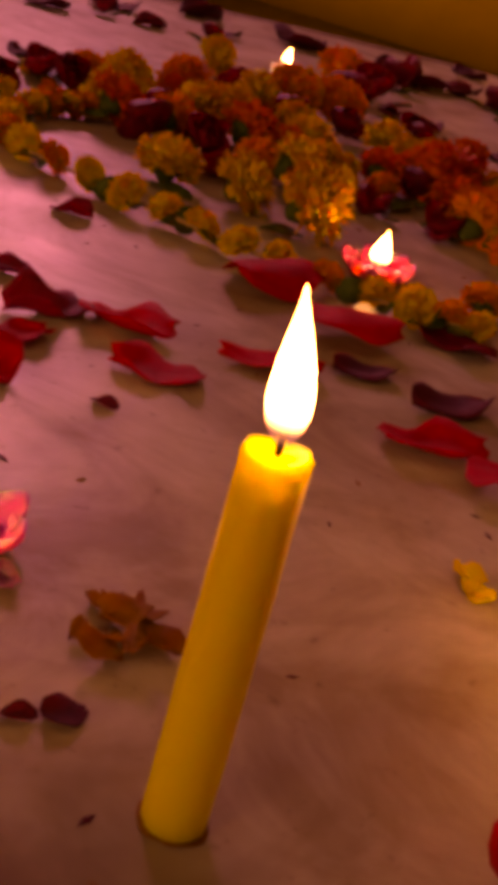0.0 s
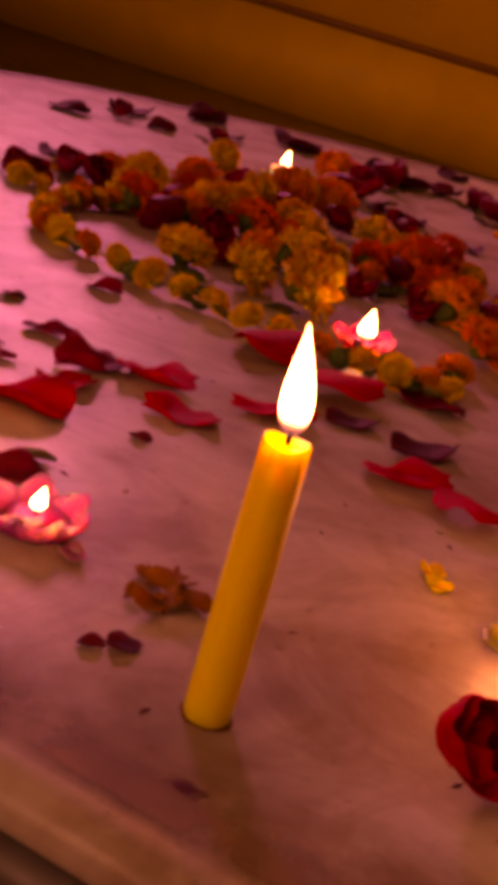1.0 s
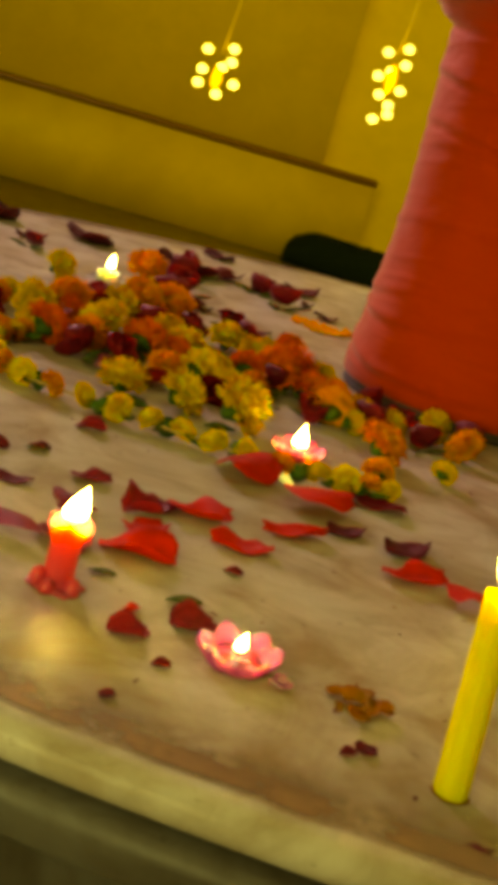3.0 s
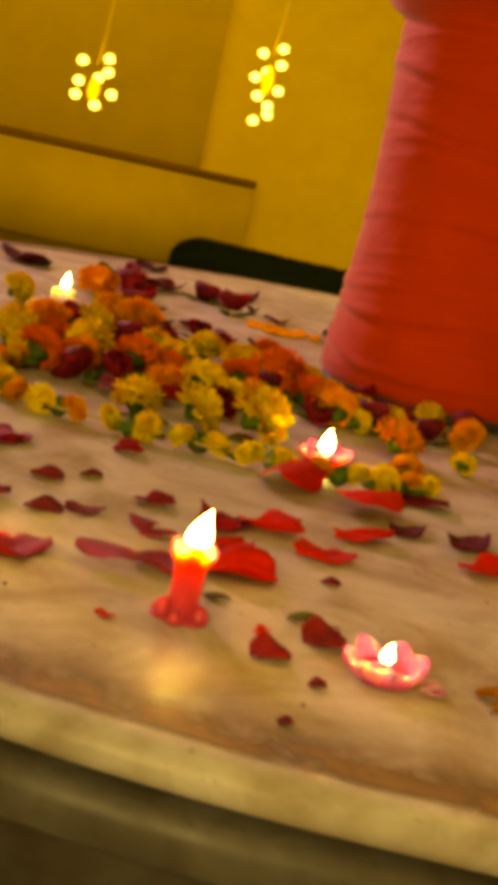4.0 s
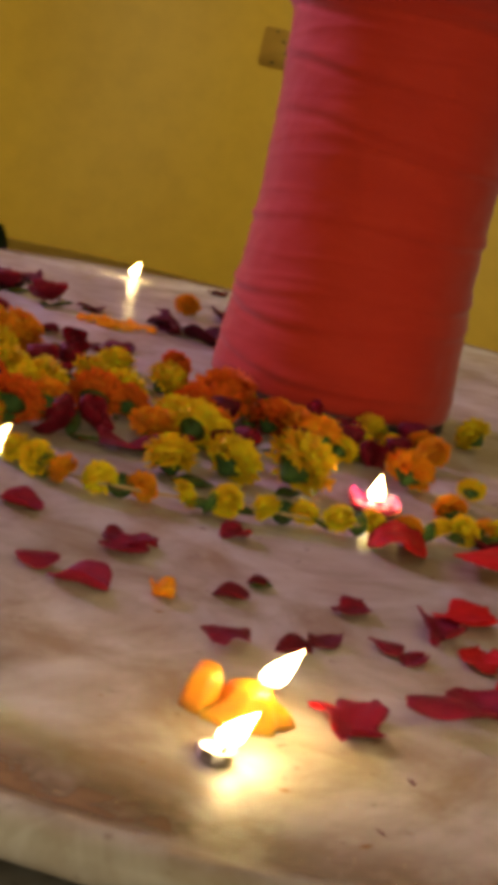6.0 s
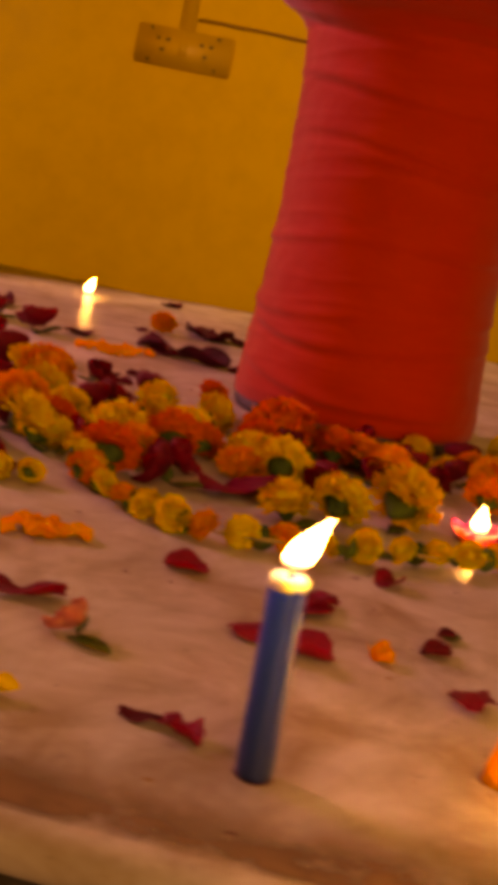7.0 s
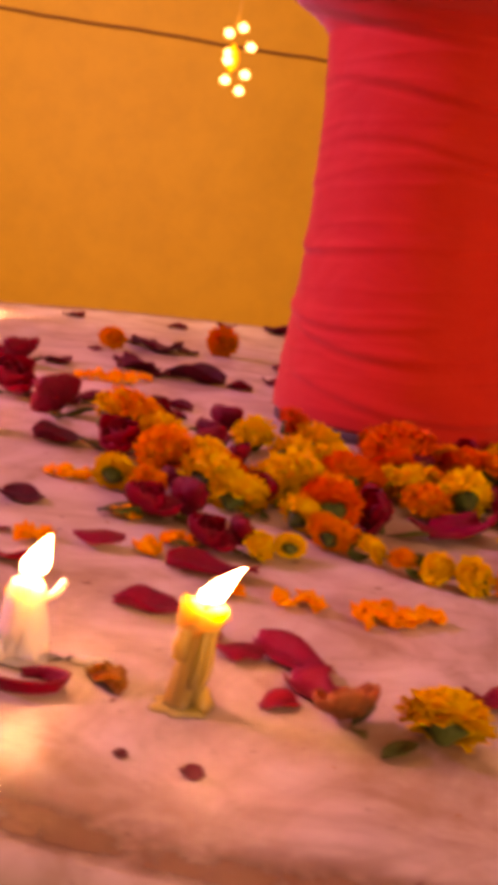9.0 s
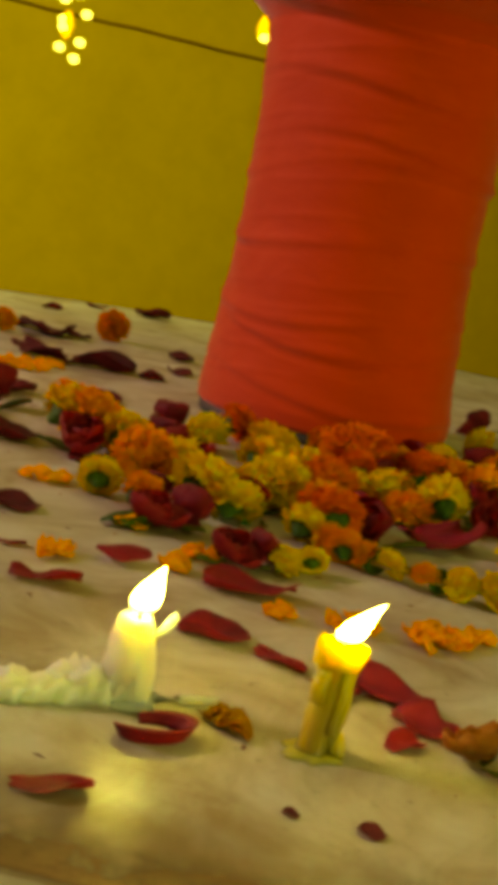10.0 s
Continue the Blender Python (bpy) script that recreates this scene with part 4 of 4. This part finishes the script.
def rose_shape(seed):
    g = random.Random(seed)
    shapes = []
    for i in range(11):
        lay = i / 10
        a = 137.5 * i
        size = 0.66 + 0.54 * lay
        s = sheet_shape(round_petal, 0.85 - 0.25 * lay, 0.5, i, 0.02, 7, 8, 0.06)
        m = pose(0, 0, 0, 0, 0, a) @ Matrix.Translation((0.05 + 0.24 * lay, 0, 0.04)) @ pose(0, 0, 0, 0, -(90 - 40 * lay) + g.uniform(-8, 8), 0) @ Matrix.Translation((0.36 * size, 0, -0.08)) @ Matrix.Scale(size, 4)
        shapes.append(moved(s, m))
    v, f = join(*shapes)
    low = min(p[2] for p in v)
    return [(p[0] * 0.62, p[1] * 0.62, (p[2] - low) * 0.62) for p in v], f


ROSES = [mesh_of("rose_petals", rose_shape(k), MAROON) for k in range(3)]
RED_ROSE = mesh_of("rose_petals", rose_shape(9), CANDLELIT_RED)
FADED = petal_material("faded_rose", (0.40, 0.10, 0.10), (0.52, 0.22, 0.14), 0.55)
FADED_ROSE = mesh_of("rose_petals", rose_shape(4), FADED)
SEPAL = mesh_of("sepal", leaf_shape(0.34), LEAF)


def rose(x, y, size, rnd, me=None, label="dark maroon rose head, wilted, lying on the marble", sepals=2):
    root = empty("rose", x, y, 0, rnd.uniform(0, 360))
    tip = rnd.uniform(10, 75)
    m = Matrix.Translation((0, 0, size * (0.02 + 0.26 * math.sin(radians(tip))))) @ pose(0, 0, 0, tip, 0, 0) @ Matrix.Diagonal((size, size, 0.6 * size, 1))
    child("petals", me or rnd.choice(ROSES), root, m)
    for k in range(sepals):
        child("sepal", SEPAL, root, Matrix.Translation((0.34 * size * math.cos(2.2 * k + 1), 0.34 * size * math.sin(2.2 * k + 1), 0.002)) @ pose(0, 0, 0, 0, -12, 130 * k + 57) @ Matrix.Scale(0.6 * size, 4))
    tagged(root, label, "rose", group="rose heads")


garland()
fill_heap(22, 17)
rnd = random.Random(21)
for x, y, size, turn in [
    (0.041, 0.085, 47, 4), (0.041, 0.131, 33, 46), (0.073, 0.186, 46, 11), (0.106, 0.148, 42, 22), (0.144, 0.205, 50, 26),
    (0.163, 0.284, 56, 27), (0.234, 0.177, 51, 28), (0.106, 0.321, 57, 46), (0.048, -0.001, 11, 52), (0.272, 0.157, 39, 10),
    (-0.038, -0.014, 11, 0), (-0.103, 0.075, 15, -28),
]:
    rose_petal(x, y, 0.001 * size, turn, "candlelit red", rnd)
for x, y, size, turn in [
    (0.037, 0.171, 43, 51), (-0.008, 0.201, 30, 26), (-0.007, 0.133, 26, 23), (0.05, -0.031, 23, 31), (0.084, -0.0, 28, 38),
    (0.213, 0.369, 41, 8), (-0.095, 0.06, 47, 42), (-0.038, 0.06, 43, -24), (-0.005, 0.073, 37, -45), (-0.12, 0.153, 30, 20),
    (-0.129, 0.287, 32, 2), (-0.029, 0.329, 25, 26), (0.213, 0.338, 56, -27), (-0.118, 0.304, 35, -40), (-0.179, 0.23, 34, -28),
    (-0.196, 0.258, 25, -18), (-0.018, 0.147, 20, -37), (-0.34, 0.326, 23, -2), (-0.303, 0.327, 39, -29), (-0.173, 0.366, 28, -19),
    (-0.302, 0.159, 25, -79), (-0.018, 0.532, 77, -8),
]:
    rose_petal(x, y, 0.001 * size, turn, "dark crimson", rnd)
for x, y, size, turn in [
    (-0.283, 0.55, 56, -46), (-0.37, 0.477, 32, -99), (-0.38, 0.44, 26, -47), (-0.357, 0.422, 50, -90), (-0.408, 0.388, 21, -17),
    (-0.371, 0.518, 37, -47), (-0.38, 0.39, 32, -90), (-0.312, 0.625, 33, -43), (-0.569, 0.46, 30, -40), (-0.386, 0.624, 39, -55),
    (-0.353, 0.679, 16, -45),
]:
    rose_petal(x, y, 0.001 * size, turn, "dark crimson", rnd)
for x, y, size in [
    (-0.075, 0.56, 53), (-0.1, 0.835, 60), (-0.019, 1.102, 72), (0.216, 0.593, 51), (0.264, 0.654, 48), (-0.207, 0.66, 49), (-0.228, 0.582, 41),
    (-0.031, 0.78, 54), (0.115, 0.577, 30), (-0.23, 0.669, 50), (0.008, 0.832, 52), (-0.022, 0.76, 43), (-0.246, 0.592, 43), (0.065, 0.539, 43),
    (0.127, 1.267, 65), (0.075, 0.872, 56), (-0.036, 1.269, 61), (0.234, 0.666, 54), (-0.257, 1.165, 46), (-0.385, 1.135, 45), (-0.018, 1.345, 62),
    (0.09, 1.354, 65), (0.058, 0.955, 43), (-0.04, 0.99, 65), (0.001, 0.687, 32), (0.626, 0.745, 59),
]:
    rose(x, y, 0.001 * size, rnd)
for x, y, size, turn in [
    (0.184, 0.241, 35, 33), (0.071, -0.059, 12, 31), (0.049, -0.106, 9, 32), (0.103, 0.098, 13, 0), (0.231, 0.236, 46, 42),
    (0.17, -0.099, 11, 38), (0.18, -0.091, 13, 45), (-0.082, 0.143, 26, 11), (-0.056, 0.155, 27, 20), (-0.085, 0.219, 24, -5),
    (-0.054, 0.242, 16, 0), (-0.384, 0.253, 34, -43), (-0.314, 0.176, 20, -30), (-0.123, 0.817, 18, -27), (-0.509, 0.39, 7, -74),
    (-0.496, 0.361, 11, -80), (-0.287, 0.738, 33, -61), (-0.124, 0.891, 45, -25), (1.039, 1.597, 68, -41), (0.288, 1.19, 50, -73),
    (0.329, 1.15, 79, -54), (0.354, 1.094, 37, -26),
]:
    dried_petal(x, y, 0.001 * size, turn, rnd)
for x, y, size, turn in [
    (0.452, 1.117, 35, -103), (0.327, 1.284, 38, -62), (0.581, 1.207, 38, -83), (0.529, 1.359, 40, -81), (0.098, 0.959, 24, -35),
    (0.055, 1.05, 39, -21), (0.968, 1.677, 42, -27), (0.5, 1.447, 37, -26), (0.629, 1.746, 39, -46), (0.785, 1.633, 37, -35),
    (0.296, 1.227, 85, -99), (0.49, 1.39, 85, -119), (0.362, 1.388, 23, -77), (0.201, 1.286, 42, -66), (0.171, 1.357, 34, -100),
    (0.143, 1.0, 35, -55), (0.014, 1.045, 34, -54), (0.005, 1.091, 35, -55), (-0.426, 1.05, 54, 51), (-0.404, 1.2, 76, 62),
    (-0.349, 1.376, 85, 72), (-0.273, 1.255, 57, 47),
]:
    dried_petal(x, y, 0.001 * size, turn, rnd)
for x, y, size, turn in [
    (-0.332, 1.152, 52, 64), (-0.202, 1.404, 85, 68), (-0.065, 1.392, 77, 62), (-0.018, 1.373, 81, 72), (0.005, 1.652, 67, -28),
    (0.105, 1.384, 85, 56), (0.162, 1.494, 82, 48), (0.1, 0.994, 31, 22), (0.033, 1.414, 59, 57),
]:
    dried_petal(x, y, 0.001 * size, turn, rnd)

rose(0.303, -0.080, 0.052, rnd, RED_ROSE, "candlelit red rose head lying near the platform edge", 0)
rose(-0.300, 0.272, 0.030, rnd, FADED_ROSE, "faded red rosebud with green sepals on the marble")


DRY_ROSE = mesh_of("rose_petals", rose_shape(6), petal_material("dry_brown_rose", (0.14, 0.045, 0.02), (0.24, 0.10, 0.035), 0.7))
rose(-0.396, 0.355, 0.036, rnd, DRY_ROSE, "dried brown rose head lying among crimson petals")


def curled_petal(x, y, size, turn):
    """A long petal rolled into an open ring on its edge."""
    verts, faces = [], []
    n, k = 26, 5
    for side in (0, 1):
        for i in range(n):
            u = i / (n - 1)
            a = radians(-205 + 300 * u)
            r = size * (0.5 + 0.10 * math.sin(3 * u) + (0.16 * (u - 0.8) / 0.2 if u > 0.8 else 0)) - 0.0012 * side
            tall = size * 0.30 * math.sin(math.pi * (0.12 + 0.80 * u)) ** 0.7
            for j in range(k):
                v = j / (k - 1)
                q = r * (1 + 0.28 * v)
                verts.append((q * math.cos(a), 0.62 * q * math.sin(a), tall * v + 0.03 * size * math.sin(9 * u) * v))
    s = n * k
    for i in range(n - 1):
        for j in range(k - 1):
            q = i * k + j
            faces += [(q, q + k, q + k + 1, q + 1), (s + q, s + q + 1, s + q + k + 1, s + q + k)]
    edge = [i * k + k - 1 for i in range(n)]
    for p, q in zip(edge, edge[1:]):
        faces.append((p, q, s + q, s + p))
    low = [i * k for i in range(n)]
    for p, q in zip(low, low[1:]):
        faces.append((q, p, s + p, s + q))
    ob = mesh_object("rose_petal", verts, faces, CRIMSON)
    ob.matrix_world = pose(x, y, 0.0004, 0, 0, turn)
    tagged(ob, "crimson rose petal curled into a ring beside melted wax", "petal", group="scattered rose petals")


curled_petal(-0.498, 0.466, 0.027, -35)


# loose marigold petals, raked together in small heaps
def petal_heap(x, y, size, material, count, label, seed):
    g = random.Random(seed)
    shapes = []
    for i in range(count):
        r, a = 0.5 * size * math.sqrt(g.random()), g.uniform(0, 2 * math.pi)
        s = sheet_shape(torn_petal, 0.5, 0.3, i, 0.03, 4, 5, 0.15)
        k = g.uniform(0.008, 0.017)
        shapes.append(moved(s, Matrix.Translation((r * math.cos(a), r * math.sin(a), 0.0005 + 0.006 * g.random() * (1 - 2 * r / size))) @ pose(0, 0, 0, g.uniform(-25, 25), g.uniform(-25, 25), g.uniform(0, 360)) @ Matrix.Scale(k, 4)))
    ob = mesh_object("petal_heap", *join(*shapes), material)
    low = min(v.co.z for v in ob.data.vertices)
    ob.location = (x, y, 0.0003 - low)
    tagged(ob, label, "petals", kind="stuff")


for i, (x, y, size) in enumerate([
    (-0.306, 0.515, 17), (-0.258, 0.44, 30), (-0.252, 0.608, 22), (-0.24, 0.672, 21), (-0.201, 0.783, 36), (-0.275, 0.482, 30), (-0.246, 0.437, 40),
    (-0.343, 0.652, 24), (0.197, 1.152, 47), (-0.131, 0.216, 14), (0.176, 1.174, 60), (0.227, 1.171, 60), (-0.225, 0.428, 22), (-0.29, 0.6, 16),
]):
    petal_heap(x, y, 0.001 * size, ORANGE, 4 + round(size / 3), "loose orange marigold petals on the marble", 30 + i)
petal_heap(-0.371, 0.211, 0.012, YELLOW, 3, "loose yellow marigold petals on the marble", 51)
petal_heap(0.176, -0.050, 0.030, BROWN_BITS, 10, "brownish crushed marigold scraps on the marble", 5)
petal_heap(0.273, 0.066, 0.012, YELLOW, 4, "a few loose yellow petals on the marble", 6)
petal_heap(-0.462, 0.450, 0.020, BROWN_BITS, 12, "yellow-green crushed scraps beside the white candle", 8)
petal_heap(0.137, -0.046, 0.010, WAX_PINK, 2, "small pink wax chips on the marble", 9)
petal_heap(0.16, 0.70, 0.10, LEAF, 26, "small green leaves between the flowers", 11)
petal_heap(-0.08, 0.66, 0.16, LEAF, 34, "small green leaves between the flowers", 12)

LEAF_MESH = mesh_of("green_leaf", leaf_shape(0.45), LEAF)
for x, y, size, turn in ((0.076, 0.028, 0.023, 20), (0.025, 0.039, 0.017, 0), (-0.301, 0.255, 0.027, -59), (-0.400, 0.323, 0.026, -5), (-0.055, 0.236, 0.018, 10), (-0.235, 0.672, 0.055, -30), (0.12, 0.62, 0.035, 60), (0.075, 0.44, 0.03, 200), (-0.01, 0.445, 0.035, 170), (0.235, 0.60, 0.03, 80), (0.048, 0.60, 0.034, 70)):
    ob = new("green_leaf", LEAF_MESH)
    ob.matrix_world = Matrix.Translation((x, y, 0.0006)) @ pose(0, 0, 0, 0, 0, turn) @ Matrix.Scale(size, 4)
    tagged(ob, "small dark green leaf fallen on the marble", "leaf", group="fallen leaves")

# fine crumbs all over the marble
def crumbs(count, seed, material, label, low, high):
    g = random.Random(seed)
    verts, faces = [], []
    made = 0
    while made < count:
        a, r = g.uniform(150, 275), g.uniform(0.25, 1.0)
        q = (rim(a) - 0.03) * r
        x, y = CX + q * math.cos(radians(a)), CY + q * math.sin(radians(a))
        if math.hypot(x - PX, y - PY) < 0.16:
            continue
        s, t = g.uniform(low, high), g.uniform(0, 6.28)
        k = len(verts)
        ux, uy = math.cos(t) * s, math.sin(t) * s
        w = g.uniform(0.12, 0.4)
        for p, z in (((-1, 0), 0.0002), ((0, -w), 0.0003), ((1, 0), 0.0002), ((0, w), 0.0003), ((0, 0), 0.25 * s)):
            verts.append((x + p[0] * ux - p[1] * uy, y + p[0] * uy + p[1] * ux, z))
        faces += [(k, k + 1, k + 4), (k + 1, k + 2, k + 4), (k + 2, k + 3, k + 4), (k + 3, k, k + 4), (k + 3, k + 2, k + 1, k)]
        made += 1
    tagged(mesh_object("crumbs", verts, faces, material, smooth=False), label, "crumbs", kind="stuff")


crumbs(230, 4, DRIED, "tiny dark plant crumbs scattered over the marble", 0.0012, 0.0042)
crumbs(130, 5, BROWN_BITS, "tiny brown plant crumbs scattered over the marble", 0.001, 0.004)

# dirt spot at the slab's edge
v, f = lathe([(0.006, 0), (0.0055, 0.0006), (0.002, 0.0009)], 24, lumpy(1, 4.4, 0.3, 0.2))
tagged(mesh_object("soot_spot", [(p[0] * 1.3 + 0.229, p[1] * 0.8 - 0.152, p[2] - 0.0002) for p in v], f, DRIED), "dark soot spot burnt onto the marble edge", "stain")
